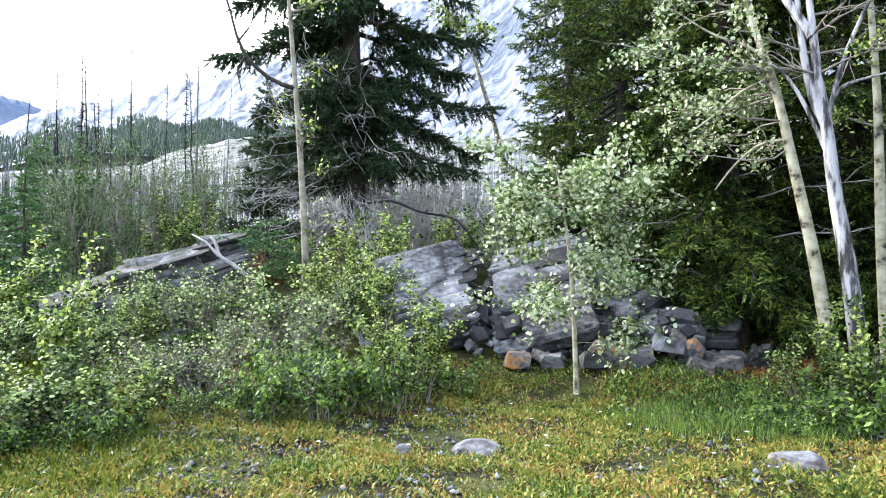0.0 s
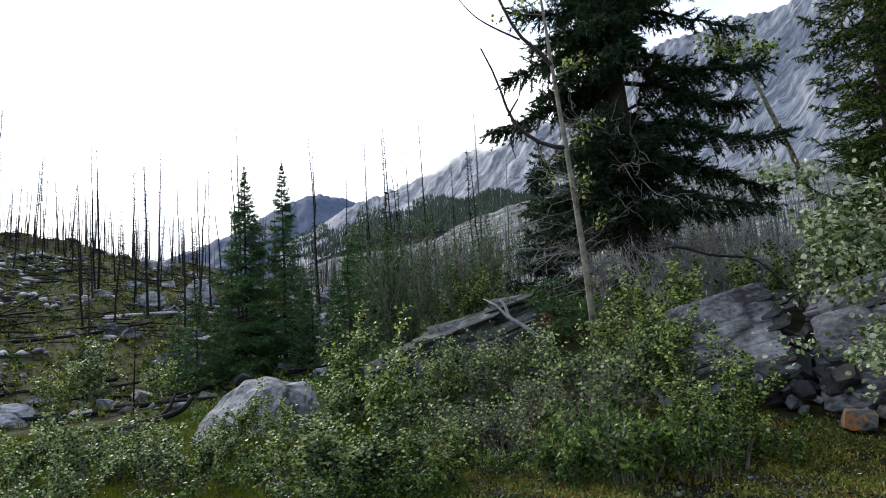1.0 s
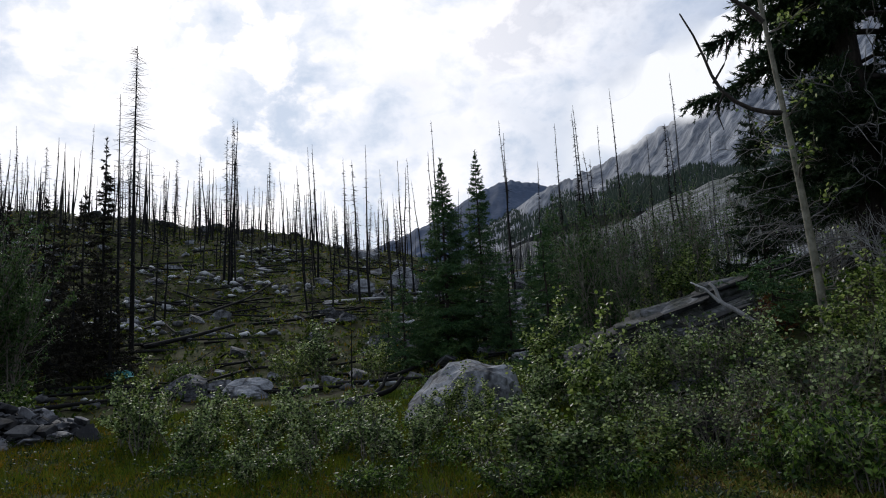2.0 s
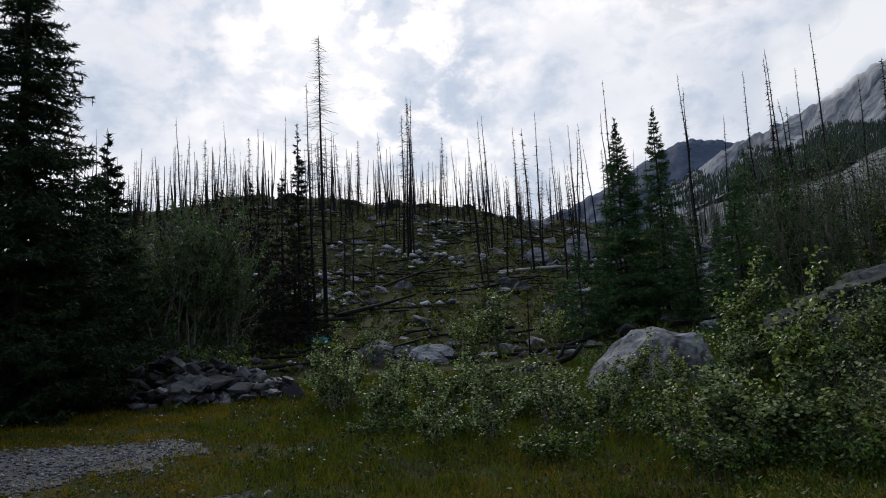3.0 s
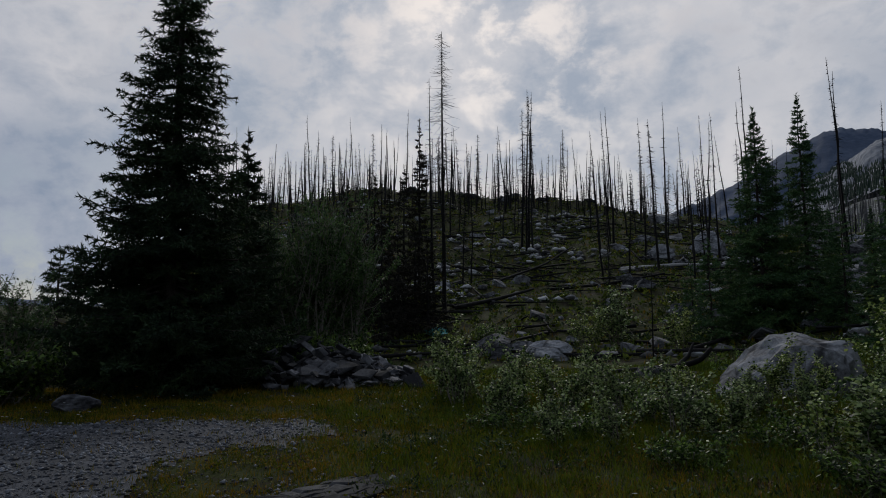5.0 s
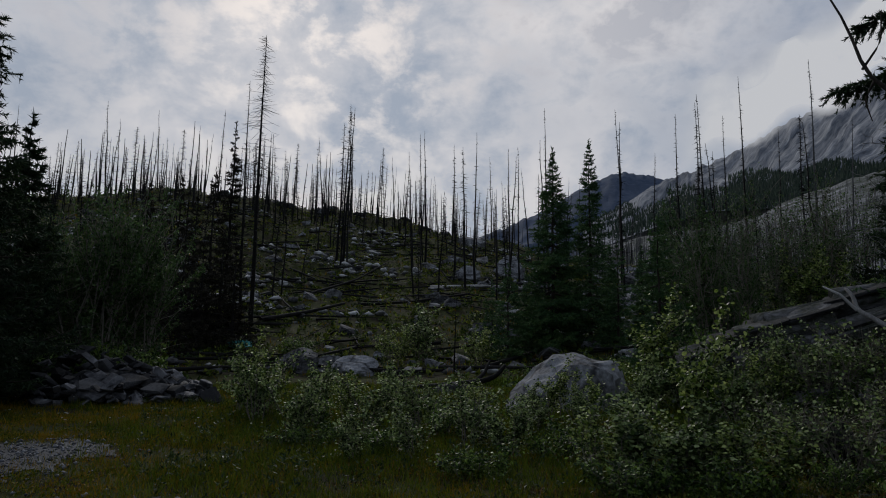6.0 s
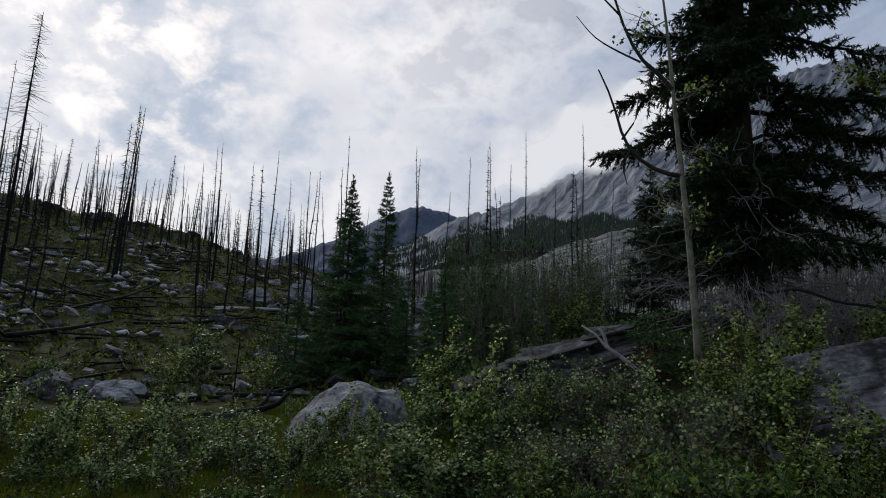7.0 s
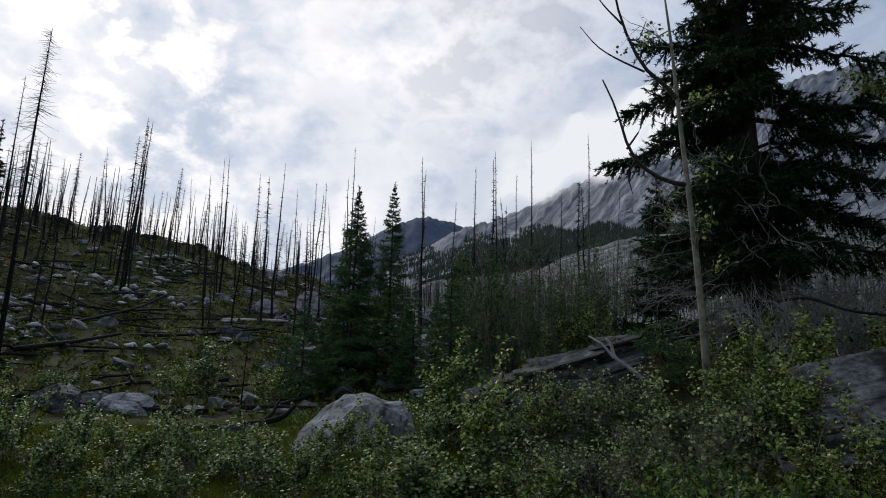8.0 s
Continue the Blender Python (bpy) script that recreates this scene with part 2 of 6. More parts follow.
M = {
    "soil": material("soil", [(0.010, 0.008, 0.005), (0.030, 0.024, 0.013), (0.034, 0.040, 0.012), (0.050, 0.056, 0.016), (0.085, 0.070, 0.046)], 1.1, 0.95, 1.0, 22.0, "World", spec=0.08, span=(0.38, 0.63)),
    "gravel": material("gravel", [(0.016, 0.017, 0.020), (0.042, 0.044, 0.051), (0.10, 0.104, 0.116)], 1.2, 0.8, 0.8, 28.0, "World"),
    "pebble": material("pebble", [(0.022, 0.023, 0.027), (0.075, 0.08, 0.09), (0.22, 0.225, 0.24)], 3, 0.7, 0.2, 60, per="island", spread=0.4),
    "rock": material("limestone", [(0.012, 0.012, 0.013), (0.068, 0.068, 0.071), (0.136, 0.136, 0.142), (0.221, 0.221, 0.228)], 1.8, 0.85, 1.0, 10.0, "World", per="object", spread=0.10, stretch=(1, 1, 1.7), span=(0.38, 0.62), crack=0.7),
    "ledge_rock": material("mossy_limestone", [(0.010, 0.013, 0.006), (0.04, 0.044, 0.034), (0.09, 0.09, 0.09), (0.165, 0.165, 0.168)], 2.6, 0.9, 1.0, 12.0, "World", stretch=(1, 1, 1.4), span=(0.38, 0.64)),
    "pale": material("pale_limestone", [(0.035, 0.035, 0.036), (0.12, 0.12, 0.122), (0.21, 0.214, 0.222), (0.32, 0.324, 0.335)], 1.8, 0.85, 1.0, 10.0, "World", per="object", spread=0.12, crack=0.8, span=(0.38, 0.60)),
    "heap_rock": material("broken_limestone", [(0.008, 0.008, 0.009), (0.04, 0.04, 0.044), (0.085, 0.085, 0.092), (0.20, 0.20, 0.21)], 2.0, 0.75, 0.8, 12.0, "World", per="object", spread=0.3),
    "dark_rock": material("dark_limestone", [(0.008, 0.008, 0.009), (0.03, 0.03, 0.032), (0.085, 0.085, 0.088)], 3.0, 0.85, 0.7, 20.0, "World", per="object"),
    # black stone; also the thin sheets that paint shade between limestone beds
    "black_rock_and_gap": material("black_rock_and_gap_shade", [(0.004, 0.004, 0.004), (0.014, 0.014, 0.014), (0.05, 0.05, 0.05)], 3.0, 0.9, 0.9, 14.0, "World"),
    "lichen": material("lichen_rock", [(0.025, 0.024, 0.023), (0.08, 0.075, 0.07), (0.135, 0.12, 0.105), (0.40, 0.15, 0.015)], 4.0, 0.9, 0.7, 18.0, "World", per="object", spread=0.1, span=(0.40, 0.60)),
    # limestone greys, tinted blue to paint in the haze over the mountain
    "cliff": material("hazed_cliff_rock", [(0.032, 0.04, 0.058), (0.105, 0.12, 0.145), (0.20, 0.21, 0.23), (0.31, 0.32, 0.34)], 1.6, 0.95, 0.0, 8.0, "UV", stretch=(1.6, 0.3, 1), span=(0.38, 0.60)),
    # far ridges: the blue of distance haze is mixed into their colour
    "haze_blue_hill": material("hazed_distant_slope", [(0.028, 0.046, 0.08), (0.045, 0.068, 0.115), (0.085, 0.11, 0.16)], 0.004, 0.95, 0.0, 0.03, "World"),
    "scree": material("scree", [(0.014, 0.024, 0.012), (0.04, 0.05, 0.035), (0.10, 0.105, 0.105), (0.19, 0.195, 0.20), (0.30, 0.305, 0.31)], 0.03, 0.95, 0.0, 0.25, "World", span=(0.40, 0.62)),
    "far_needle": material("distant_conifers", [(0.012, 0.026, 0.018), (0.02, 0.042, 0.026), (0.035, 0.06, 0.035)], 0.02, 0.9, 0, 0.2, "World", per="island"),
    "grey_snag": material("grey_trunks", [(0.025, 0.025, 0.025), (0.06, 0.06, 0.06), (0.13, 0.13, 0.13)], 0.3, 0.9, 0, 2, "World", per="island", spread=0.4),
    "bark": material("spruce_bark", [(0.012, 0.009, 0.007), (0.032, 0.024, 0.018), (0.07, 0.055, 0.043)], 3, 0.9, 0.8, 24, stretch=(1, 1, 0.3)),
    "burnt": material("charred_wood", [(0.004, 0.004, 0.004), (0.010, 0.0095, 0.009), (0.032, 0.030, 0.028)], 1.2, 0.85, 0.5, 16, stretch=(1, 1, 0.15), per="object", spread=0.2, spec=0.2),
    "grey_wood": material("weathered_grey_wood", [(0.117, 0.111, 0.104), (0.286, 0.273, 0.260), (0.468, 0.455, 0.429)], 2.0, 0.8, 0.5, 20, stretch=(1, 1, 0.2), per="object", spread=0.2),
    "birch": material("pale_aspen_bark", [(0.015, 0.013, 0.011), (0.20, 0.185, 0.115), (0.28, 0.265, 0.18), (0.36, 0.34, 0.245)], 3.4, 0.7, 0.35, 9, stretch=(1, 1, 1.1), span=(0.40, 0.57)),
    "white_bark": material("peeling_white_bark", [(0.012, 0.011, 0.011), (0.05, 0.047, 0.047), (0.24, 0.23, 0.235), (0.36, 0.35, 0.355)], 3.0, 0.6, 0.6, 12, stretch=(1, 1, 0.22), span=(0.41, 0.56)),
    "twig": material("twig", [(0.081, 0.068, 0.054), (0.189, 0.162, 0.135), (0.297, 0.270, 0.230)], 6, 0.85, 0, 40),
    "needle": material("spruce_needles", [(0.010, 0.022, 0.011), (0.022, 0.045, 0.018), (0.045, 0.075, 0.022)], 0.9, 0.65, 0, 9, per="island", spread=0.22, through_light=0.12, spec=0.25),
    "needle_mid": material("old_spruce_needles", [(0.010, 0.026, 0.012), (0.024, 0.050, 0.019), (0.060, 0.096, 0.032)], 0.9, 0.65, 0, 9, per="island", spread=0.25, through_light=0.12, spec=0.25),
    "scorched": material("scorched_needles", [(0.010, 0.010, 0.007), (0.026, 0.024, 0.016), (0.06, 0.05, 0.034)], 0.9, 0.8, 0, 9, per="island", spread=0.25, spec=0.15),
    "flower": material("white_petal", [(0.55, 0.55, 0.52), (0.7, 0.7, 0.68)], 5, 0.6, 0, 30),
    "needle_wood": material("shaded_spruce_needles", [(0.007, 0.019, 0.005), (0.040, 0.077, 0.015), (0.213, 0.275, 0.044)], 0.9, 0.65, 0, 9, per="island", spread=0.34, through_light=0.2, spec=0.2, span=(0.36, 0.68)),
    "needle_light": material("young_spruce_needles", [(0.022, 0.06, 0.024), (0.055, 0.125, 0.04), (0.125, 0.20, 0.055)], 0.9, 0.6, 0, 9, per="island", spread=0.22, through_light=0.15, spec=0.3),
    "rust_needle": material("rusty_needles", [(0.06, 0.025, 0.01), (0.16, 0.06, 0.015), (0.28, 0.12, 0.03)], 2, 0.8, 0, 9, per="island", through_light=0.1),
    "aspen_grey": material("grey_aspen_bark", [(0.025, 0.022, 0.017), (0.13, 0.118, 0.082), (0.19, 0.175, 0.125), (0.27, 0.25, 0.185)], 3.2, 0.8, 0.4, 14, stretch=(1, 1, 0.7), span=(0.38, 0.58)),
    "brown_needle": material("dead_needles", [(0.03, 0.02, 0.012), (0.07, 0.04, 0.02), (0.13, 0.06, 0.02)], 2, 0.8, 0, 9, per="island"),
    "leaf_green": material("green_leaf", [(0.010, 0.030, 0.004), (0.058, 0.116, 0.016), (0.20, 0.30, 0.06)], 3, 0.45, 0, 20, per="island", spread=0.44, through_light=0.40, spec=0.35, span=(0.37, 0.66)),
    "leaf_silver": material("silvery_leaf", [(0.013, 0.030, 0.006), (0.088, 0.150, 0.034), (0.37, 0.46, 0.19)], 3, 0.45, 0, 20, per="island", spread=0.46, through_light=0.40, spec=0.35, span=(0.37, 0.64)),
    "leaf_bright": material("bright_leaf", [(0.015, 0.037, 0.004), (0.113, 0.189, 0.026), (0.410, 0.486, 0.151)], 3, 0.4, 0, 20, per="island", spread=0.45, through_light=0.40, spec=0.4, span=(0.37, 0.64)),
    "leaf_hill": material("moss_leaf", [(0.020, 0.042, 0.007), (0.098, 0.140, 0.017), (0.266, 0.287, 0.042)], 0.3, 0.7, 0, 4, "World", per="island", spread=0.3, through_light=0.15, spec=0.2),
    "leaf_mid": material("willow_leaf", [(0.010, 0.024, 0.006), (0.028, 0.052, 0.014), (0.080, 0.112, 0.036)], 3, 0.5, 0, 20, per="island", spread=0.35, through_light=0.2, spec=0.22, span=(0.37, 0.70)),
    "leaf_pale": material("pale_aspen_leaf", [(0.045, 0.085, 0.018), (0.20, 0.275, 0.09), (0.55, 0.60, 0.40)], 3, 0.38, 0, 20, per="island", spread=0.46, through_light=0.35, spec=0.45, span=(0.36, 0.64)),
    "leaf_dark": material("dark_thicket_leaf", [(0.018, 0.044, 0.013), (0.065, 0.125, 0.034), (0.15, 0.23, 0.075)], 3, 0.5, 0, 20, per="island", spread=0.3, through_light=0.3, spec=0.22, span=(0.37, 0.70)),
    "hill_stone": material("hill_stone", [(0.024, 0.024, 0.024), (0.144, 0.144, 0.142), (0.496, 0.494, 0.488)], 0.5, 0.9, 0.3, 5, "World", per="island", spread=0.45),
    "leaf_herb": material("herb_leaf", [(0.035, 0.075, 0.010), (0.13, 0.17, 0.022), (0.27, 0.24, 0.05), (0.25, 0.13, 0.035)], 0.8, 0.5, 0, 12, "World", per="island", spread=0.3, through_light=0.25, spec=0.22, span=(0.34, 0.68)),
    "grass": material("grass_blades", [(0.03, 0.055, 0.003), (0.13, 0.13, 0.006), (0.28, 0.16, 0.014)], 0.9, 0.7, 0, 8, "World", per="island", spread=0.3, through_light=0.35, spec=0.12, span=(0.36, 0.62)),
    "grass_green": material("lush_grass", [(0.028, 0.058, 0.005), (0.088, 0.130, 0.010), (0.17, 0.19, 0.022)], 0.5, 0.7, 0, 8, "World", per="island", spread=0.28, through_light=0.35, spec=0.12),
    "lawn_leaf": material("lawn_leaf", [(0.03, 0.055, 0.004), (0.11, 0.13, 0.006), (0.24, 0.13, 0.012)], 0.9, 0.7, 0, 10, "World", per="island", spread=0.3, through_light=0.25, spec=0.12),
    "teal": material("teal_plastic", [(0.02, 0.28, 0.28), (0.03, 0.36, 0.35)], 3, 0.4, 0.1, 30),
    "litter": material("dry_leaf_litter", [(0.03, 0.02, 0.01), (0.10, 0.065, 0.03), (0.22, 0.15, 0.075)], 3, 0.85, 0, 20, "World", per="island", spread=0.4),
}


# ---- geometry helpers ----
class Geo:
    """Collects vertices and faces and turns them into one mesh."""

    def __init__(self):
        self.v, self.f, self.n = [], {}, 0

    def add(self, verts, faces):
        verts, faces = np.asarray(verts, float).reshape(-1, 3), np.asarray(faces, int)
        self.v.append(verts)
        self.f.setdefault(faces.shape[1], []).append(faces + self.n)
        self.n += len(verts)

    def tube(self, pts, radii, sides=6):
        pts, k = np.asarray(pts, float), len(pts)
        d = np.gradient(pts, axis=0)
        d /= np.linalg.norm(d, axis=1)[:, None] + 1e-9
        ref = np.where(np.abs(d[:, 2:3]) > 0.9, np.array([[1.0, 0, 0]]), np.array([[0, 0, 1.0]]))
        a = np.cross(d, ref)
        a /= np.linalg.norm(a, axis=1)[:, None]
        b = np.cross(d, a)
        th = np.arange(sides) / sides * 2 * np.pi
        r = np.asarray(radii, float)
        ring = pts[:, None] + r[:, None, None] * (np.cos(th)[None, :, None] * a[:, None] + np.sin(th)[None, :, None] * b[:, None])
        i, j = np.meshgrid(np.arange(k - 1), np.arange(sides), indexing="ij")
        q = np.stack([i * sides + j, i * sides + (j + 1) % sides, (i + 1) * sides + (j + 1) % sides, (i + 1) * sides + j], -1).reshape(-1, 4)
        self.add(ring.reshape(-1, 3), q)
        self.v.append(pts[-1:] + d[-1:] * r[-1])
        top = self.n
        base = top - sides
        self.n += 1
        self.f.setdefault(3, []).append(np.array([[base + j, base + (j + 1) % sides, top] for j in range(sides)]))

    def blades(self, start, way, length, width, rng):
        """Needle-like triangles."""
        n = len(start)
        side = np.cross(way, rng.normal(size=(n, 3)))
        side /= np.linalg.norm(side, axis=1)[:, None] + 1e-9
        w = (np.ones(n) * width)[:, None]
        v = np.stack([start - side * w * 0.5, start + side * w * 0.5, start + way * (np.ones(n) * length)[:, None]], 1)
        self.add(v.reshape(-1, 3), np.arange(3 * n).reshape(-1, 3))

    def leaves(self, base, way, up, length, width, round_leaf=True):
        """Leaf blades: rounded six-cornered ones or narrow four-cornered ones, slightly cupped."""
        n = len(base)
        way = way / (np.linalg.norm(way, axis=1)[:, None] + 1e-9)
        side = np.cross(way, up)
        side /= np.linalg.norm(side, axis=1)[:, None] + 1e-9
        nor = np.cross(side, way)
        L, W = (np.ones(n) * length)[:, None], (np.ones(n) * width)[:, None]
        if round_leaf:
            p = [base, base + way * L * 0.28 + side * W * 0.5 + nor * W * 0.1, base + way * L * 0.72 + side * W * 0.42 + nor * W * 0.1,
                 base + way * L, base + way * L * 0.72 - side * W * 0.42 + nor * W * 0.1, base + way * L * 0.28 - side * W * 0.5 + nor * W * 0.1]
            v = np.stack(p, 1)
            i = np.arange(n)[:, None] * 6
            self.add(v.reshape(-1, 3), np.concatenate([i + [0, 1, 2, 3], i + [0, 3, 4, 5]]))
        else:
            p = [base, base + way * L * 0.45 + side * W * 0.5 + nor * W * 0.12, base + way * L, base + way * L * 0.45 - side * W * 0.5 + nor * W * 0.12]
            v = np.stack(p, 1)
            i = np.arange(n)[:, None] * 4
            self.add(v.reshape(-1, 3), np.concatenate([i + [0, 1, 2], i + [0, 2, 3]]))

    def mesh(self, name, smooth=False):
        me = bpy.data.meshes.new(name)
        v = np.concatenate(self.v)
        me.vertices.add(len(v))
        me.vertices.foreach_set("co", v.ravel())
        total, loops, starts, sizes = 0, [], [], []
        for k, arrays in self.f.items():
            f = np.concatenate(arrays)
            loops.append(f.ravel())
            starts.append(total + np.arange(len(f)) * k)
            sizes.append(np.full(len(f), k))
            total += f.size
        me.loops.add(total)
        me.loops.foreach_set("vertex_index", np.concatenate(loops).astype(np.int32))
        starts = np.concatenate(starts)
        me.polygons.add(len(starts))
        me.polygons.foreach_set("loop_start", starts.astype(np.int32))
        me.polygons.foreach_set("loop_total", np.concatenate(sizes).astype(np.int32))
        if smooth:
            me.polygons.foreach_set("use_smooth", np.ones(len(starts), bool))
        me.update(calc_edges=True)
        me.validate()
        return me


def part(name, geo, mat, parent=None, label="", smooth=False):
    """Links a Geo or a mesh as one object under a thing or part."""
    me = geo.mesh(name, smooth) if isinstance(geo, Geo) else geo
    if not me.materials:
        me.materials.append(M[mat])
    ob = new(name, me)
    ob.parent = parent
    if label:
        tagged(ob, label)
    return ob


def thing(name, label, category, at=(0, 0, 0), turn=0.0, group="", kind=""):
    ob = new(name)
    ob.empty_display_size = 0.2
    ob.matrix_world = pose(*at, 0, 0, turn)
    return tagged(ob, label, category, group, kind)


def polar(az, r):
    """A place r metres from the turning point, az degrees to the left of +y."""
    k = min(1.0, max(0.0, (32 - az) / 16))
    return -r * math.sin(radians(az)) + 0.14 * k * k * (3 - 2 * k), r * math.cos(radians(az))


# ---- ground: a flat clearing, an outcrop bank ahead, the burnt hill beyond ----
RADII = [0, 6, 9, 12, 16, 22, 30, 45, 70, 95, 150, 400, 1200, 4600]
GROUND = {
    -110: [0, 0, 0, 0, 0, 0, 0, 0, 0, 0, 1, 4, 12, 40],
    -30: [0, 0, 0, .15, .6, 1, 1.4, 2, 3, 4, 7, 20, 60, 100],
    -16: [0, 0, 0, .5, 1.6, 2, 2.2, 2.5, 3, 4, 7, 25, 60, 100],
    0: [0, 0, 0, .7, 2.2, 2.7, 2.9, 3, 3.5, 5, 9, 30, 70, 100],
    11: [0, 0, .15, 1.2, 2.5, 3.1, 3.2, 3, 3.5, 5, 10, 34, 80, 100],
    19: [0, 0, .1, .8, 2.2, 2.5, 2.3, 2.6, 5, 8, 15, 40, 90, 110],
    28: [0, 0, 0, .4, .9, 1.4, 1.8, 3.2, 7, 11, 18, 44, 95, 120],
    38: [0, 0, 0, .1, .3, .7, 1.6, 4, 8.6, 13, 20, 42, 90, 130],
    46: [0, 0, 0, 0, .1, .3, .9, 4.4, 10.5, 16.3, 13, 20, 60, 120],
    56: [0, 0, 0, 0, 0, .1, .7, 4.2, 11.5, 19.6, 15, 18, 40, 100],
    72: [0, 0, 0, 0, 0, 0, .8, 4.6, 13, 21.6, 19, 14, 30, 90],
    84: [0, 0, 0, 0, 0, 0, .6, 3.6, 11, 18.5, 14, 10, 30, 90],
    96: [0, 0, 0, 0, 0, 0, .2, .6, 1.5, 3, 4, 10, 36, 130],
    125: [0, 0, 0, 0, 0, 0, 0, .2, .6, 1, 2, 8, 40, 150],
}
_AZ = sorted(GROUND)
_TAB = np.array([GROUND[a] for a in _AZ])


def ground_z(x, y, rough=1.0):
    x, y = np.asarray(x, float), np.asarray(y, float)
    r = np.hypot(x, y)
    az = np.degrees(np.arctan2(-x, y))
    az = np.where(az < _AZ[0], az + 360, az)
    ia = np.clip(np.searchsorted(_AZ, az, side="right") - 1, 0, len(_AZ) - 1)
    a0 = np.array(_AZ, float)[ia]
    ib = (ia + 1) % len(_AZ)
    a1 = np.where(ib == 0, _AZ[0] + 360.0, np.array(_AZ, float)[ib])
    f = (az - a0) / (a1 - a0)
    f = f * f * (3 - 2 * f)
    ir = np.clip(np.searchsorted(RADII, r, side="right") - 1, 0, len(RADII) - 2)
    R = np.array(RADII, float)
    g = (r - R[ir]) / (R[ir + 1] - R[ir])
    z = (_TAB[ia, ir] * (1 - g) + _TAB[ia, ir + 1] * g) * (1 - f) + (_TAB[ib, ir] * (1 - g) + _TAB[ib, ir + 1] * g) * f
    bumps = 0.03 * np.sin(x * 1.7 + 0.6 * y) * np.sin(y * 1.3 - 0.5 * x)
    amp = np.clip((r - 28) / 40, 0, 1)
    bumps = bumps + np.clip((r - 26) / 20, 0, 1) * np.clip((160 - r) / 40, 0, 1) * 0.16 * np.sin(x * 2.1 + 1.7 * np.sin(y * 1.3)) * np.sin(y * 1.9 + np.sin(x * 1.1))
    bumps = bumps + amp * (0.55 * np.sin(x * 0.31 + 1.3 * np.sin(y * 0.17)) * np.sin(y * 0.27 + 0.8) + 0.3 * np.sin(x * 0.83 + y * 0.41) * np.sin(y * 0.71 - x * 0.3))
    return z + bumps * rough


def gz(x, y):
    return float(ground_z(x, y))


def spot(az, r, lift=0.0):
    x, y = polar(az, r)
    return x, y, gz(x, y) + lift


def build_ground():
    g = Geo()
    az = np.radians(np.concatenate([np.arange(-40, 115, 0.6), np.arange(115, 320, 3.0)]))
    rr = np.concatenate([[0.0005], np.geomspace(1.0, 130, 170), np.geomspace(140, 4500, 40)])
    A, Rr = np.meshgrid(az, rr, indexing="ij")
    X, Y = -Rr * np.sin(A), Rr * np.cos(A)
    Z = ground_z(X, Y)
    na, nr = A.shape
    i, j = np.meshgrid(np.arange(na), np.arange(nr - 1), indexing="ij")
    q = np.stack([i * nr + j, ((i + 1) % na) * nr + j, ((i + 1) % na) * nr + j + 1, i * nr + j + 1], -1).reshape(-1, 4)
    g.add(np.stack([X, Y, Z], -1), q[:, ::-1])
    ob = part("ground", g, "soil", smooth=True)
    tagged(ob, "mossy brown forest ground rising to a burnt hill", "ground", kind="structure")


build_ground()


# ---- mountains ----
def fbm(x, y, z, octaves=5, scale=1.0):
    return sum(noise.noise(Vector((x, y, z)) * scale * 2 ** k) / 2 ** k for k in range(octaves))


def mountain(name, label, mats, skyline, r0, r1, el0, seed, rough, steps_az, rows, slabs=0.0):
    """A rising sheet of rock from r0 to r1 whose skyline follows (azimuth, elevation) pairs. slabs: depth of the slanting rock ribs, in degrees."""
    sk = np.array(skyline, float)
    az = np.linspace(sk[0, 0], sk[-1, 0], steps_az)
    top = np.interp(az, sk[:, 0], sk[:, 1])
    g = Geo()
    V, W = np.zeros((steps_az, rows + 1, 3)), np.zeros((steps_az, rows + 1, 2))
    for i, a in enumerate(az):
        crest = 0.35 * noise.noise(Vector((a * 1.1, seed, 1))) + 0.2 * noise.noise(Vector((a * 3.3, seed, 2)))
        for j in range(rows + 1):
            s = j / (rows - 1)
            r = r0 * (r1 / r0) ** min(s, 1.06)
            x, y = polar(a, r)
            low = min(el0, top[i] * 0.75)
            e = low + (top[i] - low) * min(s, 1.0) ** 0.9
            n = fbm(a * 0.22 + seed, s * 2.4, seed, 5) * rough * min(1, 3 * s)
            c = a + 1.1 * e + 0.5 * noise.noise(Vector((a * 0.5, e * 0.5, seed + 9)))
            if slabs:
                n += (abs(noise.noise(Vector((c * 0.8, e * 0.08, seed)))) + 0.5 * abs(noise.noise(Vector((c * 2.0, e * 0.2, seed + 4)))) + 0.25 * abs(noise.noise(Vector((c * 4.5, e * 0.6, seed + 7)))) - 0.4) * slabs * min(1, 2 * s)
            else:
                n += (abs(noise.noise(Vector((a * 0.8 - s * 4, s * 1.2, seed)))) - 0.3) * rough * 0.8 * min(1, 2 * s)
            z = 1.6 + r * math.tan(radians(e + n * (1 - 0.75 * min(1.0, s) ** 7) + rough * crest * s))
            if j == rows:
                z -= 300
            V[i, j], W[i, j] = (x, y, z), (c, e)
    i, j = np.meshgrid(np.arange(steps_az - 1), np.arange(rows), indexing="ij")
    k = rows + 1
    q = np.stack([i * k + j, (i + 1) * k + j, (i + 1) * k + j + 1, i * k + j + 1], -1).reshape(-1, 4)
    g.add(V, q[:, ::-1])
    ob = part(name, g, mats, smooth=True)
    me = ob.data
    corner = np.zeros(len(me.loops), np.int32)
    me.loops.foreach_get("vertex_index", corner)
    me.uv_layers.new(name="UV").data.foreach_set("uv", W.reshape(-1, 2)[corner].astype(np.float32).ravel())
    tagged(ob, label, "mountain", kind="structure")
    return V


